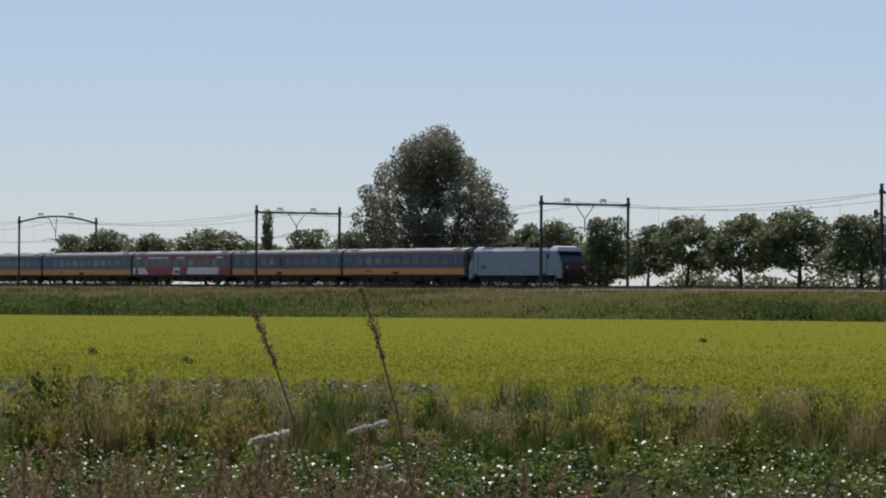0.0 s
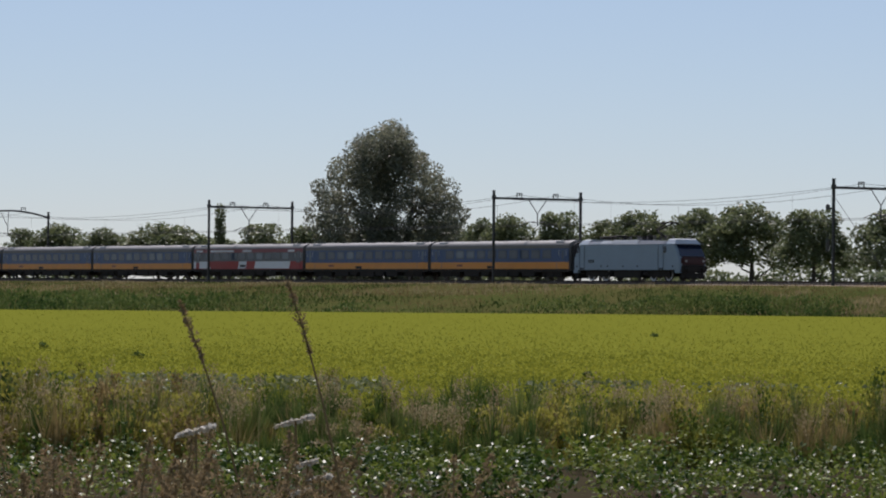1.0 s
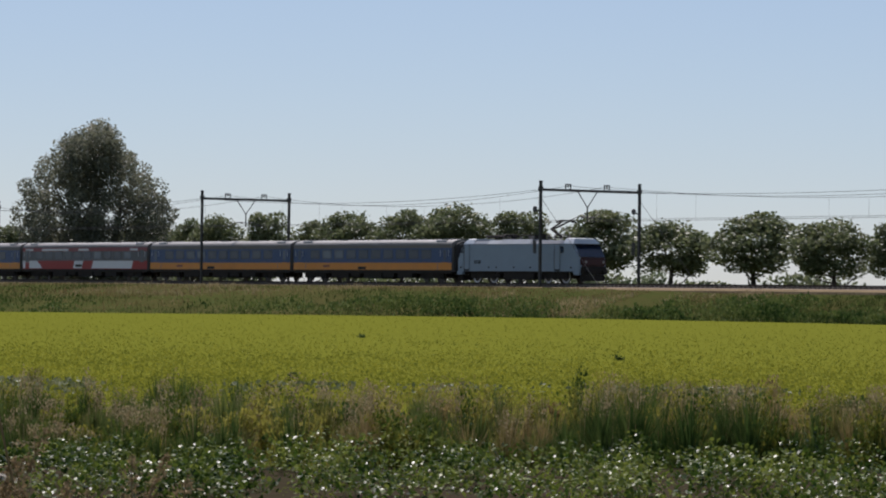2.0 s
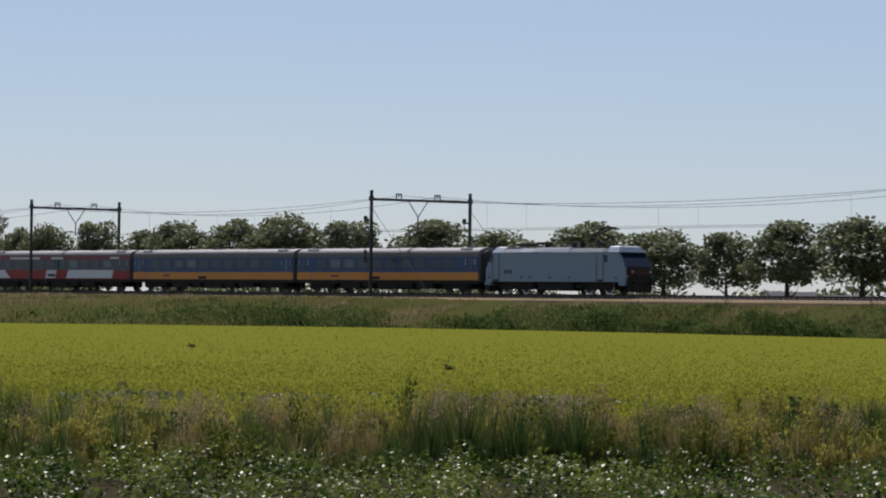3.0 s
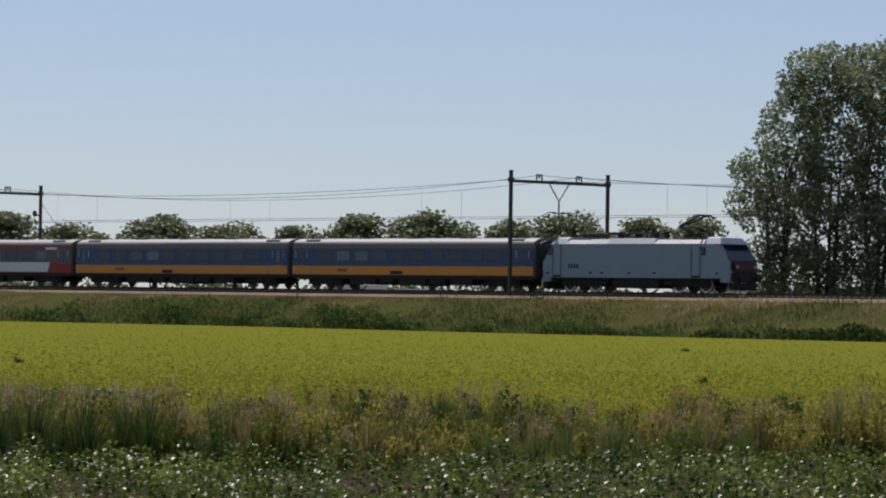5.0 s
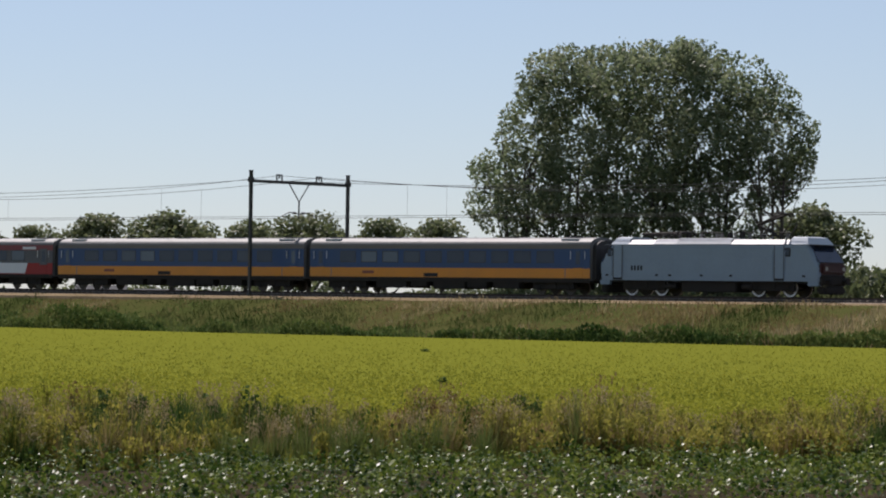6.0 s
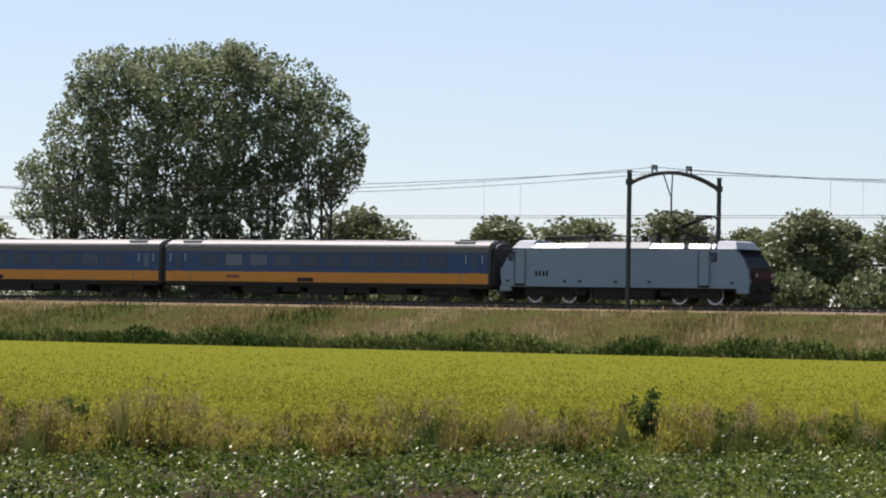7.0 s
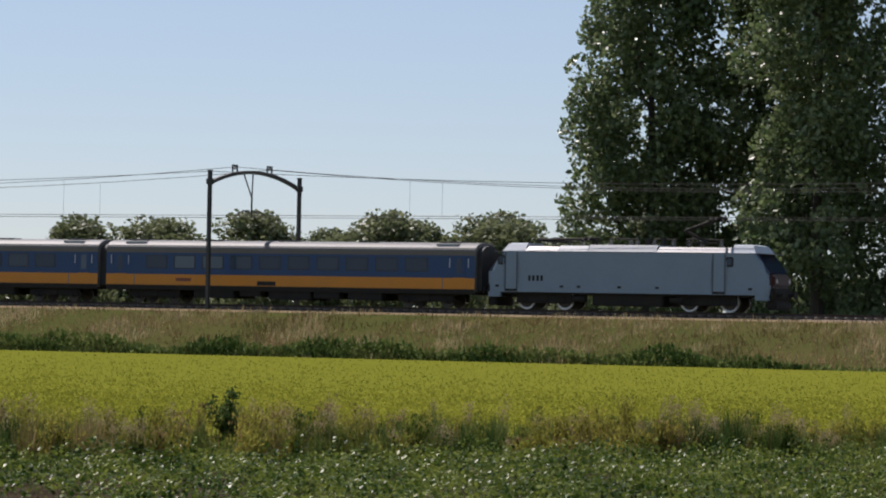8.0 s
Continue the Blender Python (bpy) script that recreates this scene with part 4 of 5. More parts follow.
blobs = outline_blobs(7, [1.5, 6, 11.9, 14.5, 16.6, 18.4, 20.5, 21.8, 23.0, 23.5], [-10.6, -10.8, -10.8, -10.2, -8.9, -7.6, -4.8, -2.4, -0.6, 0.2],
                      [10.8, 11.5, 11.2, 10.4, 8.2, 6.7, 4.6, 3.8, 1.9, 0.9], 7.0, 230, 1.0, 2.1, 0.0, ((4.6, 7.0, 0.0, 1.6), (-1.0, 13.0, 0.0, 0.4)), 3)
big_a = tree("willow_tree", "tall broad grey-green willow behind the railway", 7, blobs, 72000, 0.36, M_WILLOW, (13, 0.55, 9, 4, 3.6, 3))
big_a.matrix_basis = pose(-409, 240, 0.1, 0, 0, 59.6)


def dome_blobs(seed, rx, z0, z1, n, thin=0.8, waist=0.45):
    """Clumps of a tall crown that narrows to its top above the waist."""
    rnd = random.Random(seed)
    out = []
    for i in range(n):
        u = rnd.random() ** thin
        z = z0 + (z1 - z0) * u
        k = math.sqrt(max(0.04, 1 - max(0.0, (u - waist) / (1.01 - waist)) ** 2.2))
        a = rnd.uniform(0, 6.283)
        q = rx * k * math.sqrt(rnd.uniform(0.05, 1.0)) * 0.86
        out.append((q * math.cos(a), q * math.sin(a) * 0.8, z, rnd.uniform(0.9, 1.7), 1.0))
    return out


# a clump of trees whose crowns grow into one broad dome
STEMS = [-191.0, -186.0, -181.0, -176.0, -171.0, -165.5]
dome = outline_blobs(61, [1.8, 5, 8.2, 10.7, 12.5, 13.7, 14.6, 15.2, 17.6, 19.6, 21.1, 22.0, 22.8, 23.4], [-193.6, -194.2, -194.6, -195.7, -196.4, -196.6, -195.2, -193.4, -193.0, -192.0, -190.4, -189.2, -187.4, -184.5],
                     [-166.4, -166.2, -166.0, -164.4, -162.6, -161.3, -160.7, -160.7, -161.9, -163.8, -166.5, -168.8, -171.8, -177], 4.5, 620, 0.6, 1.35, 0.6, (), 3)
for k, sx in enumerate(STEMS):
    mine = [(p[0] - sx, *p[1:]) for p in dome if min(STEMS, key=lambda q: abs(q - p[0])) == sx]
    ob = tree("broadleaf_tree", "large multi-stemmed broadleaf tree in a dense clump", 60 + k, mine, 130 * len(mine), 0.34, M_ALDER, (14.0, 0.2, 16, 4.0, 3.3, 3))
    ob.matrix_basis = pose(sx, 232, 0.1)
    ob["group"] = "clump of broadleaf trees"
POPLARS = [(-99.5, 226, 6.6, 28.0), (-92.0, 232, 6.0, 32.0), (-84.5, 219, 6.2, 32.0), (-77.0, 224, 6.0, 31.0)]
for k, (x, y, rx, h) in enumerate(POPLARS):
    ob = tree("poplar_tree", "tall dense poplar close behind the railway", 80 + k, dome_blobs(80 + k, rx, 0.8, h, 260), 40000, 0.42, M_POPLAR, (h * 0.85, 0.4, 14, 4, 3.6))
    ob.matrix_basis = pose(x, y, 0.3, 0, 0, 40 * k)
    ob["group"] = "poplars beside the line"
# low thicket under the trees beyond the bank
for k in range(56):
    bx = -228 + 3.0 * k
    bush = tree("thicket_bush", "dark green bush in the thicket beyond the railway", 120 + k, [(rnd.uniform(-2.4, 2.4), rnd.uniform(-1.5, 1.5), rnd.uniform(0.6, 3.4), rnd.uniform(0.9, 1.5), 0.9) for _ in range(14)], 2000, 0.48, M_TREE, (2.0, 0.1, 5, 1.0, 1.2))
    bush.matrix_basis = pose(bx, 250 + 4 * math.sin(k * 2.1), 0.3, 0, 0, 33 * k)
    bush.scale = (1.0, 1.0, 0.72 if bx < -205 else (0.95 if bx < -183 else 1.4))
    bush["category"], bush["group"] = "bush", "thicket beyond the railway"
for k, (bx, by) in enumerate(((-291, 229), (-286, 231), (-281, 229))):
    bush = tree("light_bush", "light green bush at the foot of the bank", 180 + k, [(rnd.uniform(-1.8, 1.8), rnd.uniform(-1.2, 1.2), rnd.uniform(0.8, 3.4), rnd.uniform(0.7, 1.1), 0.9) for _ in range(12)], 1800, 0.32, M_ALDER, (2.2, 0.08, 5, 1.2, 1.0))
    bush.matrix_basis = pose(bx, by, 0.3, 0, 0, 60 * k)
    bush["category"] = "bush"
conifer = tree("slender_tree", "slim dark columnar tree far behind the railway", 9, [(0, 0, z, 0.95 - 0.03 * abs(z - 9), 1.3) for z in np.arange(3, 14, 0.8)], 2400, 0.36, M_TREE, (12, 0.2, 6, 1, 0.6))
conifer.matrix_basis = pose(-483, 255, 0.35)

# ---------- field crops and grasses ----------
rng = np.random.default_rng(11)


def wedge(n, r0, r1, a0=-69.0, a1=-17.5):
    """Points spread over a wedge of ground seen from the path, denser near it."""
    a = np.radians(rng.uniform(a0, a1, n))
    inv = rng.uniform(1 / r1, 1 / r0, n)
    r = 1 / inv
    return np.sin(a) * r, np.cos(a) * r, r


def tufty(x, y, k, seed):
    return np.array([noise.noise(Vector((a * k, b * k, seed))) for a, b in zip(x, y)])


x, y, r = wedge(430000, 44, 330)
keep = (x < crop_edge(y)) & (y < field_end(x) - 0.6)
x, y, r = x[keep], y[keep], r[keep]
clump = 0.6 * tufty(x, y, 2.3, 41) + 0.6 * tufty(x, y, 0.8, 43)
keep = clump + rng.normal(0, 0.12, len(x)) > -0.30 - np.clip(r - 50, 0, 200) / 260
keep &= rng.random(len(x)) < np.interp(r, [100, 190], [1.0, 0.4])
x, y, r, clump = x[keep], y[keep], r[keep], clump[keep]
z = 0.19 + rng.random(len(x)) * 0.13 + 0.12 * clump
me = scattered("crop_plants", np.stack([x, y, z], -1), LEAF, LEAF_F, None, 0.055 + 0.00022 * r * rng.uniform(0.7, 1.3, len(x)), M_YELLOW_LEAF, spin=True)
tagged(new("crop_plants", me), "dense yellow-green leafy crop over the whole field", "crop plants", kind="stuff")


x, y, r = wedge(480000, 34, 75)
keep = x > bean_edge(y) - 0.3
x, y, r = x[keep], y[keep], r[keep]
bare, mound = tufty(x, y, 0.22, 0), 0.7 * tufty(x, y, 1.0, 4) + 0.5 * tufty(x, y, 2.6, 8)
BARE = [(-33.3, 26.5), (-34.6, 28.9), (-29.6, 26.8), (-28.8, 28.4), (-34.9, 29.6), (-29.2, 25.6)]
for bx, by in BARE:
    bare = bare - 0.9 * np.exp(-((x - bx) ** 2 + (y - by) ** 2) / 0.9)
keep = (bare + np.interp(y, [42, 46], [0.0, 0.4]) + rng.normal(0, 0.12, len(x)) > -0.40) & (mound + rng.normal(0, 0.08, len(x)) > np.interp(y, [26, 33, 38, 43, 47], [0.12, 0.10, 0.0, -0.24, -0.40]))
x, y, mound = x[keep], y[keep], mound[keep]
z = 0.03 + rng.random(len(x)) ** 0.6 * np.clip(0.18 + 0.62 * mound, 0.04, 0.5)
me = scattered("bean_plants", np.stack([x, y, z], -1), LEAF * [1.25, 1, 1], LEAF_F, rng.uniform(0, 6.283, len(x)), rng.uniform(0.038, 0.084, len(x)), M_BEAN_LEAF, lean=rng.normal(0, 0.85, len(x)))
tagged(new("bean_plants", me), "low dark green bean plants with shiny leaves", "crop plants", kind="stuff")


def strip_points(n, near=1.4):
    """Points on the grass strip; u runs from the bean field (0) to the yellow crop (1)."""
    yy = rng.uniform(13, 63, n)
    u = rng.random(n) ** near
    a, b = bean_edge(yy), np.minimum(crop_edge(yy), bean_edge(yy) - 2.0)
    return a + (b - a) * u * 1.12, yy, u


SPRIG = np.array([(0, 0, 0), (0.24, 0.12, 0.5), (0, 0.3, 1.0), (-0.24, 0.12, 0.5)])
M_GOLD = leafy("yellowing_weed_leaf", (0.11, 0.115, 0.022), (0.215, 0.205, 0.036), (0.35, 0.315, 0.065), 0.8, 0.35, 0.6, 0.04, 1.5)
M_RUSSET = leafy("russet_weed_leaf", (0.10, 0.068, 0.026), (0.21, 0.145, 0.055), (0.33, 0.25, 0.11), 0.85, 0.3, 0.6, 0.03, 1.5)
M_PLUME = leafy("grass_plume", (0.16, 0.12, 0.06), (0.27, 0.21, 0.11), (0.40, 0.33, 0.19), 0.9, 0.35, 0.7, 0.0)

# low green grass everywhere, then separate clumps of weeds and grasses, each of one kind
x, y, u = strip_points(45000, 1.6)
h = rng.uniform(0.10, 0.36, len(x)) * (1 - 0.4 * u)
size = np.stack([rng.uniform(0.008, 0.02, len(x)), h, h], -1)
me = scattered("low_grass", np.stack([x, y, np.zeros(len(x))], -1), BLADE, BLADE_F, rng.uniform(0, 6.283, len(x)), size, M_WEED, lean=rng.normal(0, 0.6, len(x)))
tagged(new("low_grass", me), "short green grass between the fields", "grass", kind="stuff")

tx, ty, tu = strip_points(2300, 1.7)
# room round the lone dark weed that stands at the front of the strip
lone = np.array([-32.0, 54.9]) / np.hypot(32.0, 54.9)
room = (np.abs(tx * lone[1] - ty * lone[0]) < 0.3) & (tx * lone[0] + ty * lone[1] < np.hypot(32.0, 54.9) + 0.4)
tx, ty, tu = tx[~room], ty[~room], tu[~room]
tt = tufty(tx, ty, 0.30, 3) + 0.5 * tufty(tx, ty, 0.9, 23)
hue = tufty(tx, ty, 0.22, 51) + 0.6 * tufty(tx, ty, 0.75, 53) + rng.normal(0, 0.16, len(tx)) + np.interp(ty, [22, 36, 42, 47, 54], [-0.20, -0.12, 0.10, 0.06, -0.14])
tall = rng.uniform(0.42, 0.92, len(tx)) * np.clip(0.95 + 0.9 * tt, 0.45, 1.4) * (1 - 0.30 * tu) * np.interp(ty, [44, 50], [1.0, 0.82])
wide = rng.uniform(0.10, 0.26, len(tx))
kinds_of = np.select([hue < -0.18, hue < -0.06, hue < 0.10, hue < 0.46], [0, 1, 2, 3], 4)     # rank grass, green weeds, straw grass, yellowing weeds, russet weeds


def clump_points(sel, each, flare):
    """Roots, heights along the stem and outward turns for all the leaves of the picked clumps."""
    c = np.repeat(np.flatnonzero(sel), each)
    turn = rng.uniform(0, 6.283, len(c))
    up = rng.random(len(c)) ** 0.75
    off = wide[c] * np.abs(rng.normal(0, 0.55, len(c))) * (0.45 + flare * up)
    return c, turn, up, tx[c] + np.cos(turn) * off, ty[c] + np.sin(turn) * off


for code, name, label, mat_ in ((1, "verge_weeds", "leafy green weeds among the grass", M_WEED), (3, "yellow_weeds", "yellowing leafy weeds along the crop", M_GOLD), (4, "russet_weeds", "brownish withering weeds among the grass", M_RUSSET)):
    c, turn, up, x, y = clump_points(kinds_of == code, 170, 0.8)
    z = up * tall[c]
    me = scattered(name, np.stack([x, y, z], -1), SPRIG, LEAF_F, turn, rng.uniform(0.05, 0.12, len(c)) * (1.15 - 0.5 * up), mat_, lean=rng.normal(0.1, 0.8, len(c)))
    tagged(new(name, me), label, "weeds", kind="stuff")
    c, turn, up, x, y = clump_points(kinds_of == code, 22, 0.5)
    h = tall[c] * rng.uniform(0.6, 1.08, len(c))
    me = scattered("weed_stems", np.stack([x, y, np.zeros(len(c))], -1), BLADE, BLADE_F, turn, np.stack([rng.uniform(0.008, 0.014, len(c)), h * 0.6, h], -1), M_RUSSET if code > 1 else M_WEED, lean=rng.normal(0, 0.15, len(c)))
    tagged(new("weed_stems", me), "thin upright weed stems in the grass strip", "weeds", kind="stuff")
for code, name, label, mat_, each in ((2, "verge_grass", "tufts of straw-coloured grass between the fields", M_GRASS, 140), (0, "rank_verge_grass", "upright tufts of dark green grass between the fields", M_REED, 130)):
    c, turn, up, x, y = clump_points(kinds_of == code, each, 0.2)
    h = tall[c] * rng.uniform(0.35, 1.0, len(c))
    me = scattered(name, np.stack([x, y, np.zeros(len(c))], -1), BLADE, BLADE_F, turn - np.pi / 2, np.stack([rng.uniform(0.008, 0.02, len(c)), h * 0.7, h], -1), mat_, lean=rng.normal(-0.05, 0.22, len(c)))
    tagged(new(name, me), label, "grass", kind="stuff")
# feathery seed plumes: thin stems carrying a spray of small spikelets
sel = ((kinds_of == 2) | (kinds_of == 4) | (kinds_of == 0)) & (rng.random(len(tx)) < np.interp(ty, [38, 46], [0.38, 0.2]))
c, turn, up, x, y = clump_points(sel, 9, 0.9)
h = np.clip(tall[c] * rng.uniform(0.9, 1.35, len(c)), 0.3, 1.0)
me = scattered("plume_stems", np.stack([x, y, np.zeros(len(c))], -1), BLADE, BLADE_F, turn, np.stack([np.full(len(c), 0.007), h * 0.2, h], -1), M_SEED)
tagged(new("plume_stems", me), "thin dry grass stems", "grass", kind="stuff")
k = np.repeat(np.arange(len(c)), 16)
v = rng.random(len(k))
hz = h[k] * (1 - 0.30 * v)
spread = 0.012 + 0.030 * np.sin(np.pi * np.clip(v + 0.1, 0, 1))
pts = np.stack([x[k] + rng.normal(0, 1, len(k)) * spread, y[k] + 0.06 * h[k] + rng.normal(0, 1, len(k)) * spread, hz], -1)
me = scattered("seed_heads", pts, SPRIG, LEAF_F, rng.uniform(0, 6.283, len(k)), rng.uniform(0.02, 0.045, len(k)), M_PLUME, lean=rng.normal(0, 0.5, len(k)))
tagged(new("seed_heads", me), "feathery brownish seed plumes above the grass strip", "grass", kind="stuff")

# bank: pale grass on the slope, darker growth along the ditch at its foot
n = 230000
x = rng.uniform(-520, -40, n)
u = rng.random(n)
e = field_end(x)
y = e + (TRACK_Y - 5.6 - e) * u
tuft = 0.7 * tufty(x, y * 0.6, 0.55, 61) + 0.7 * tufty(x, y * 0.6, 0.2, 63)
keep = tuft + rng.normal(0, 0.2, n) > -0.42
x, y, u, tuft = x[keep], y[keep], u[keep], tuft[keep]
n = len(x)
h = rng.uniform(0.12, 0.42, n) * np.clip(1.0 + 1.5 * tuft, 0.4, 2.2) * np.interp(x, [-180, -140], [1.0, 1.4]) * np.interp(u, [0.75, 0.95], [1.0, 0.55])
pts = np.stack([x, y, ground_z(x, y) - 0.02], -1)
size = np.stack([rng.uniform(0.025, 0.075, n), h, h], -1)
dry = np.interp(x, [-420, -260, -225, -195, -165, -140, -110], [-0.30, -0.12, 0.0, -0.42, -0.28, 0.1, 0.36]) + 0.9 * (u - 0.45) + 1.5 * tufty(x, y * 0.4, 0.11, 31) + rng.normal(0, 0.10, n)
plume = (dry > 0.15) & (tuft > 0.14)
for pick, name, label, mat_ in ((plume, "bank_plumes", "pale feathery grass tufts on the railway bank", M_PLUME), ((dry > 0) & ~plume, "bank_grass", "dry straw-coloured grass on the railway bank", M_BANK), (dry <= 0, "green_bank_grass", "green grass on the railway bank", M_BANK_GREEN)):
    m = int(pick.sum())
    me = scattered(name, pts[pick], SPRIG * [2, 1, 1], LEAF_F, rng.uniform(0, 6.283, m), size[pick], mat_, lean=rng.normal(0, 0.8, m))
    tagged(new(name, me), label, "grass", kind="stuff")
n = 230000
x = rng.uniform(-520, -40, n)
e = field_end(x)
back_off = np.interp(x, [-420, -262, -245, -200], [4.0, 3.0, 1.0, 0.3])
deep = np.minimum(np.interp(x, [-420, -260, -240, -180, -100], [30, 24, 11, 6, 5]), TRACK_Y - 8.0 - e - back_off)
v = rng.random(n)
y = e + back_off + v ** 1.3 * deep
lump = tufty(x, y * 0.5, 0.09, 7) + 0.8 * tufty(x, y * 0.7, 0.3, 17) + np.interp(x, [-420, -250, -110], [0.22, 0.14, 0.08])
keep = lump + rng.normal(0, 0.12, n) > np.interp(x, [-200, -150, -110, -90], [-0.26, -0.5, -0.6, -0.9]) + 0.42 * v
x, y, lump, v = x[keep], y[keep], lump[keep], v[keep]
h = np.clip(0.75 + np.interp(x, [-200, -150], [2.2, 1.1]) * lump, 0.4, np.interp(x, [-200, -150], [2.1, 1.25])) * (1.05 - 0.5 * v)
me = scattered("ditch_growth", np.stack([x, y, ground_z(x, y) + h * rng.random(len(x)) ** 0.6], -1), SPRIG * [1.2, 1, 1], LEAF_F, rng.uniform(0, 6.283, len(x)), rng.uniform(0.14, 0.36, len(x)), M_REED, lean=rng.normal(0, 0.7, len(x)))
tagged(new("ditch_growth", me), "rank dark green growth along the ditch", "grass", kind="stuff")

# grey-green leafy plants along the edge of the yellow crop
yy = rng.uniform(18, 45, 6500)
xx = np.interp(yy, [18, 31, 38, 41, 45], [-58.4, -57.4, -55.5, -53.5, -49.8]) + rng.normal(0, 0.7, len(yy))
keep = tufty(xx, yy, 0.45, 21) > np.interp(yy, [26, 36], [-0.25, -0.02])
xx, yy = xx[keep], yy[keep]
me = scattered("grey_green_plants", np.stack([xx, yy, 0.2 + rng.random(len(xx)) * np.interp(yy, [28, 36], [0.42, 0.24])], -1), LEAF, LEAF_F, None, rng.uniform(0.07, 0.15, len(xx)), M_BLUE_LEAF, spin=True)
tagged(new("grey_green_plants", me), "grey-green leafy plants along the crop's edge", "plants", kind="stuff")


def weed(seed, x, y, h, w, in_crop):
    """A dark leafy weed with stems, standing in the grass strip."""
    g = np.random.default_rng(seed)
    t = thing("weed_clump", "dark leafy weed standing above the yellow crop" if in_crop else "dark green leafy weed clump in the grass strip", "weed", pose(x, y, 0.02),
              "weeds in the crop" if in_crop else "weeds in the grass strip")
    tips = []
    for k in range(7):
        tip = (g.normal(0, w * 0.5), g.normal(0, w * 0.5), h * g.uniform(0.6, 1.0))
        part("stem", tube(bmesh.new(), [(g.normal(0, 0.04), g.normal(0, 0.04), -0.03), (tip[0] * 0.4, tip[1] * 0.4, tip[2] * 0.5), tip], [0.012, 0.009, 0.004], 5), M_DRY, t)
        tips.append(tip)
    u = g.random((640, 1)) ** 0.6
    p = np.array(tips)[g.integers(0, 7, 640)] * np.concatenate([u, u, u], 1) + g.normal(0, 0.05, (640, 3))
    p[:, 2] = np.abs(p[:, 2])
    part("leaves", scattered("leaves", p, LEAF, LEAF_F, None, g.uniform(0.05, 0.12, 640), M_REED, spin=True), None, t)


WEEDS = [(-32.0, 54.9, 0.9, 0.3), (-31.95, 54.8, 0.6, 0.42), (-38.7, 38.2, 0.75, 0.3), (-38.2, 39.7, 0.8, 0.45), (-41.3, 37.8, 0.6, 0.35), (-36.0, 44.3, 0.7, 0.22), (-46.3, 21.1, 0.95, 0.4),
         (-39.4, 36.2, 0.6, 0.3), (-39.9, 38.8, 0.7, 0.35), (-42.5, 29.0, 0.55, 0.4)]
FIELD_WEEDS = [(-123.0, 85.1, 0.46, 0.2), (-100.9, 47.3, 0.46, 0.16), (-66.0, 43.9, 0.44, 0.08), (-88.5, 44.3, 0.45, 0.14), (-82.0, 65.7, 0.5, 0.2), (-121.8, 84.3, 0.46, 0.18), (-99.2, 114.6, 0.5, 0.18), (-59.3, 69.3, 0.42, 0.1)]
for k, (wx, wy, h, w) in enumerate(WEEDS + [(a, b, 0.65 * c, 0.6 * d) for a, b, c, d in FIELD_WEEDS]):
    weed(200 + k, wx, wy, h, w, k >= len(WEEDS))

# ---------- distance beyond the bank ----------
def shed(name, label, x, y, turn, length, width, eave, ridge, wall_mat, roof_mat):
    s = tagged(thing(name, label, "building", pose(x, y, 0.3, 0, 0, turn)))
    for yy in (-width / 2, width / 2):
        part("wall", boxed(-length / 2, length / 2, yy - 0.12, yy + 0.12, 0, eave), wall_mat, s)
    for xx in (-length / 2, length / 2):
        bm = bmesh.new()
        vs = [bm.verts.new((xx, p, z)) for p, z in ((-width / 2, 0), (width / 2, 0), (width / 2, eave), (0, ridge), (-width / 2, eave))]
        ws = [bm.verts.new((v.co.x * 0.985, v.co.y, v.co.z)) for v in vs]
        for i in range(5):
            bm.faces.new((vs[i], vs[(i + 1) % 5], ws[(i + 1) % 5], ws[i]))
        bm.faces.new(vs)
        bm.faces.new(ws[::-1])
        bmesh.ops.recalc_face_normals(bm, faces=bm.faces)
        part("gable", bm, wall_mat, s)
    for sg in (-1, 1):
        bm = bmesh.new()
        vs = [bm.verts.new(p) for p in ((-length / 2 - 0.4, 0, ridge), (length / 2 + 0.4, 0, ridge), (length / 2 + 0.4, sg * (width / 2 + 0.4), eave - 0.2), (-length / 2 - 0.4, sg * (width / 2 + 0.4), eave - 0.2))]
        ws = [bm.verts.new((v.co.x, v.co.y, v.co.z + 0.18)) for v in vs]
        for i in range(4):
            bm.faces.new((vs[i], vs[(i + 1) % 4], ws[(i + 1) % 4], ws[i]))
        bm.faces.new(vs)
        bm.faces.new(ws[::-1])
        bmesh.ops.recalc_face_normals(bm, faces=bm.faces)
        part("roof", bm, roof_mat, s)


shed("farm_shed", "grey sheet-metal farm shed far behind the railway", -497, 480, 45, 9, 6, 2.9, 4.9, M_SHED, M_SHED)
shed("farm_shed", "low grey sheet-metal shed far behind the railway", -484, 482, 45, 8, 6, 2.6, 4.3, M_SHED, M_SHED)
n = 80000
k = rng.random(n)
hx, hy = -1500 + 1300 * k, 640 + 90 * np.sin(k * 9) + rng.normal(0, 3, n)
hz = rng.random(n) * np.clip(6.6 + 2.4 * np.sin(k * 57) + 2.0 * np.sin(k * 131) + 1.6 * np.sin(k * 307), 2.5, 12)
me = scattered("far_hedge", np.stack([hx, hy, hz + 0.2], -1), LEAF, LEAF_F, None, rng.uniform(0.9, 1.7, n), M_TREE, spin=True)
tagged(new("far_hedge", me), "low hedges on the flat horizon", "hedge", kind="stuff")

# ---------- tall dry grasses close to the path ----------
VIEW = radians(-58.784)


def beside(lateral, ahead):
    """Plan position: metres to the right of, and along, the first line of sight."""
    return Vector((math.sin(VIEW) * ahead + math.cos(VIEW) * lateral, math.cos(VIEW) * ahead - math.sin(VIEW) * lateral, 0))


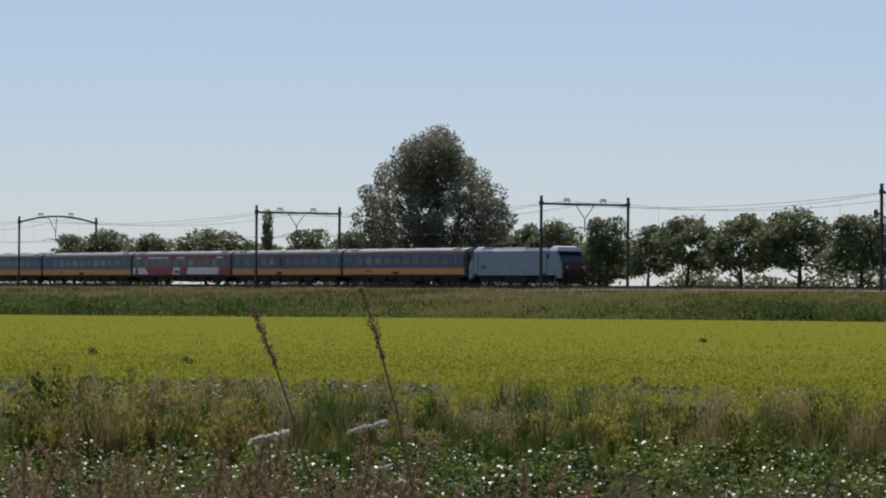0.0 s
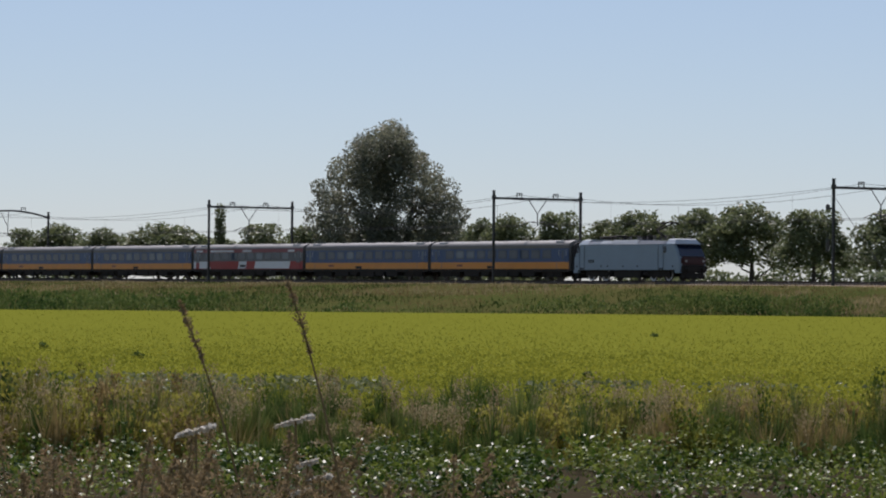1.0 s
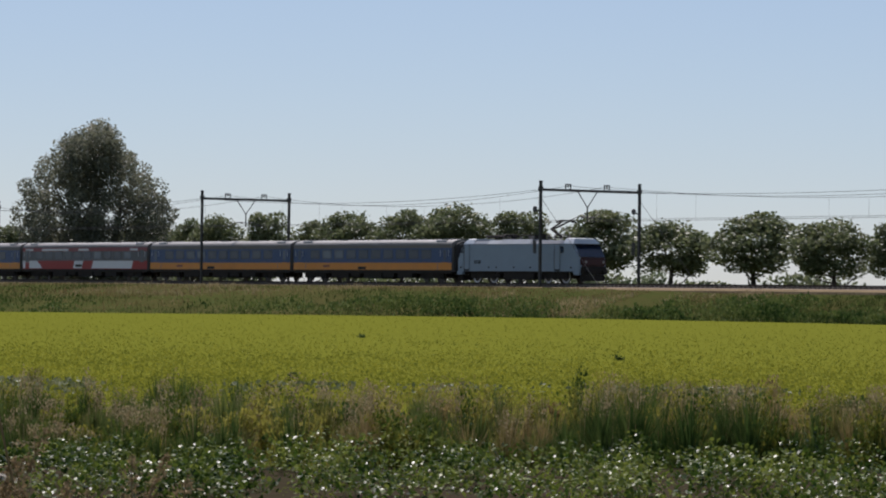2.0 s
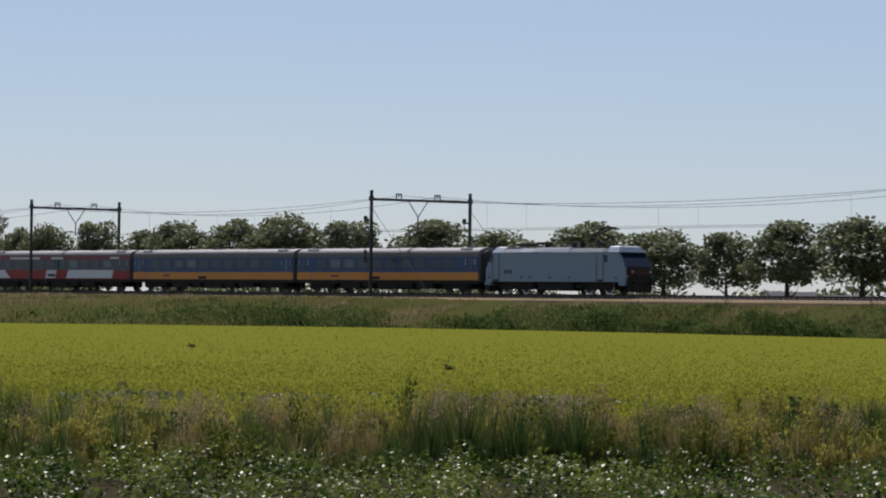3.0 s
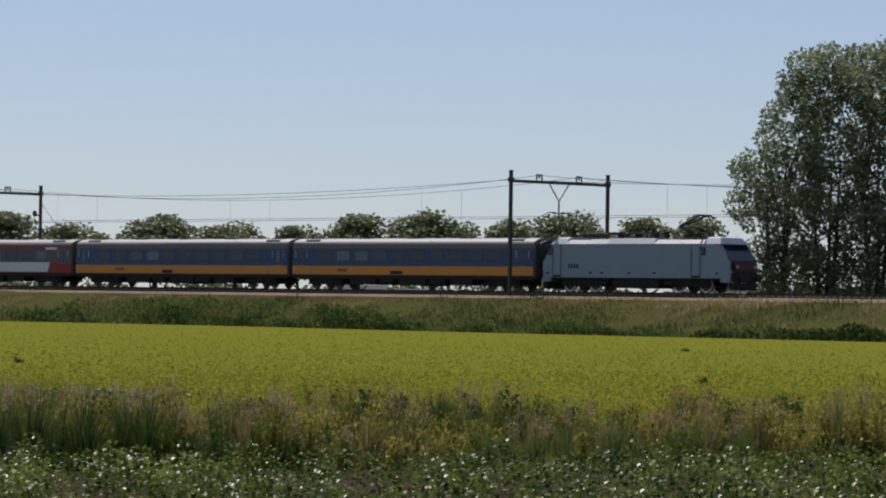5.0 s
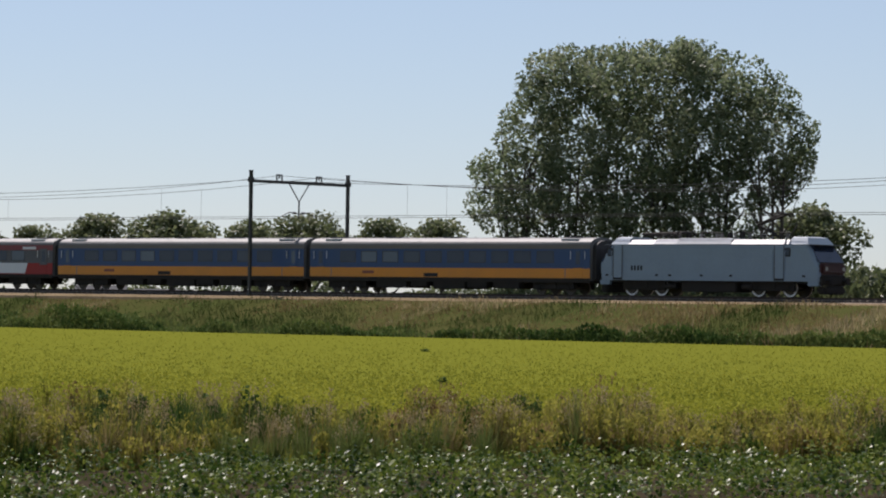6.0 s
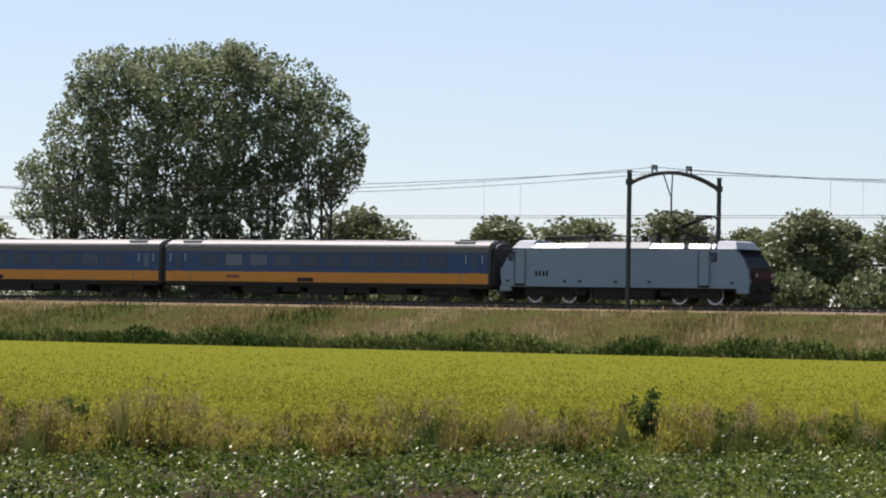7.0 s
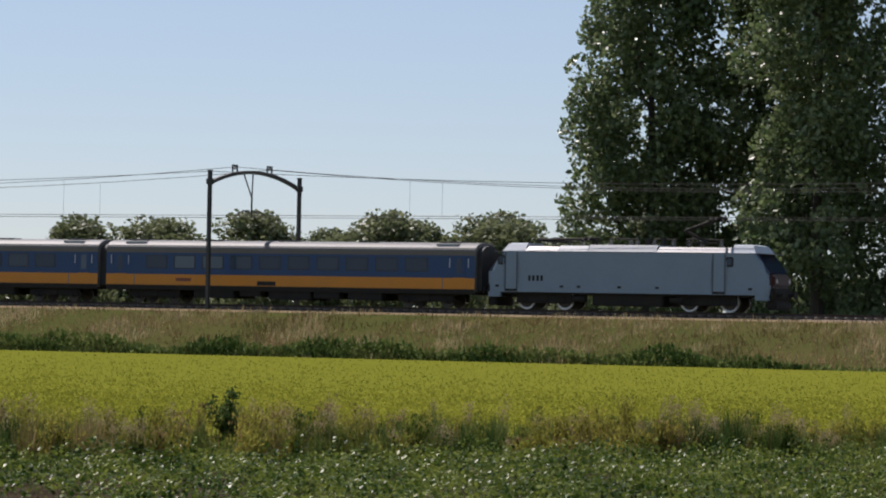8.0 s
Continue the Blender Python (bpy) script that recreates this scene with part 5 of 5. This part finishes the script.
def tall_stalk(seed, lateral, ahead, top, lean, plume, girth=0.0035):
    """A single dry grass culm with a narrow seed plume."""
    g = random.Random(seed)
    side = beside(1, 0).normalized()
    root = beside(lateral - lean, ahead)
    root.z = float(ground_z(root.x, root.y))
    tip = beside(lateral, ahead)
    tip.z = top
    t = thing("tall_grass_stalk", "tall dry grass stalk with a narrow seed head", "grass stalk", group="dry grasses beside the path")

    def along(u):
        q = root.lerp(tip, u)
        return q + side * lean * (u ** 3 - u)

    pts = [along(u) for u in (0, 0.3, 0.6, 0.75, 0.85, 0.93, 1.0)]
    part("culm", tube(bmesh.new(), pts, [0.003, 0.0028, 0.0026, 0.0025, 0.0022, 0.0018, 0.001], 6), M_DRY, t)
    n = int(plume * 900)
    q = np.random.default_rng(seed)
    u = 1 - q.random(n) * plume / max(top, 0.1)
    base = np.array([along(k) for k in u])
    wide = girth * np.sin(np.pi * np.clip((1 - u) / (plume / top) * 0.9 + 0.08, 0, 1))
    part("seed_head", scattered("seed_head", base + q.normal(0, 1, (n, 3)) * wide[:, None] * [1, 1, 0.8], LEAF * [0.5, 1, 1], LEAF_F, None, q.uniform(0.008, 0.018, n), M_DRY, spin=True), None, t)


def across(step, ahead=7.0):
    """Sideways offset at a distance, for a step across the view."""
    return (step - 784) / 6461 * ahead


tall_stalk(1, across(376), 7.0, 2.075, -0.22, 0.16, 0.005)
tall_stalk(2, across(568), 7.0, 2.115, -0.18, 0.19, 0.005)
g = random.Random(17)
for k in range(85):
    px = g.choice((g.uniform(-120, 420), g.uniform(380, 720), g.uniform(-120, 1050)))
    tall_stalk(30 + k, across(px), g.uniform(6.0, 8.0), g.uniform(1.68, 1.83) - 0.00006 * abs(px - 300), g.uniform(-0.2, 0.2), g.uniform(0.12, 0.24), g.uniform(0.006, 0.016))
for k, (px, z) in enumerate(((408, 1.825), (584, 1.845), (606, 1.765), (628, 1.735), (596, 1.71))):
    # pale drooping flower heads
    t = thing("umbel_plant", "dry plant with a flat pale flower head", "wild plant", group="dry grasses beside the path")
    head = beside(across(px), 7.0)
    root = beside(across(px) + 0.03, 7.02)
    root.z = float(ground_z(root.x, root.y))
    head.z = z
    part("stem", tube(bmesh.new(), [root, root.lerp(head, 0.6), head], [0.004, 0.003, 0.002], 6), M_DRY, t)
    q = np.random.default_rng(70 + k)
    sd = beside(1, 0)
    p = np.array(head) + q.uniform(-1, 1, (90, 1)) * (0.036 if k < 2 else 0.02) * (np.array(sd) + [0, 0, 0.28]) + q.normal(0, 0.0017, (90, 3))
    part("flower_head", scattered("flower_head", p, LEAF, LEAF_F, None, q.uniform(0.008, 0.017, 90), M_PALE, spin=True), None, t)

motions()
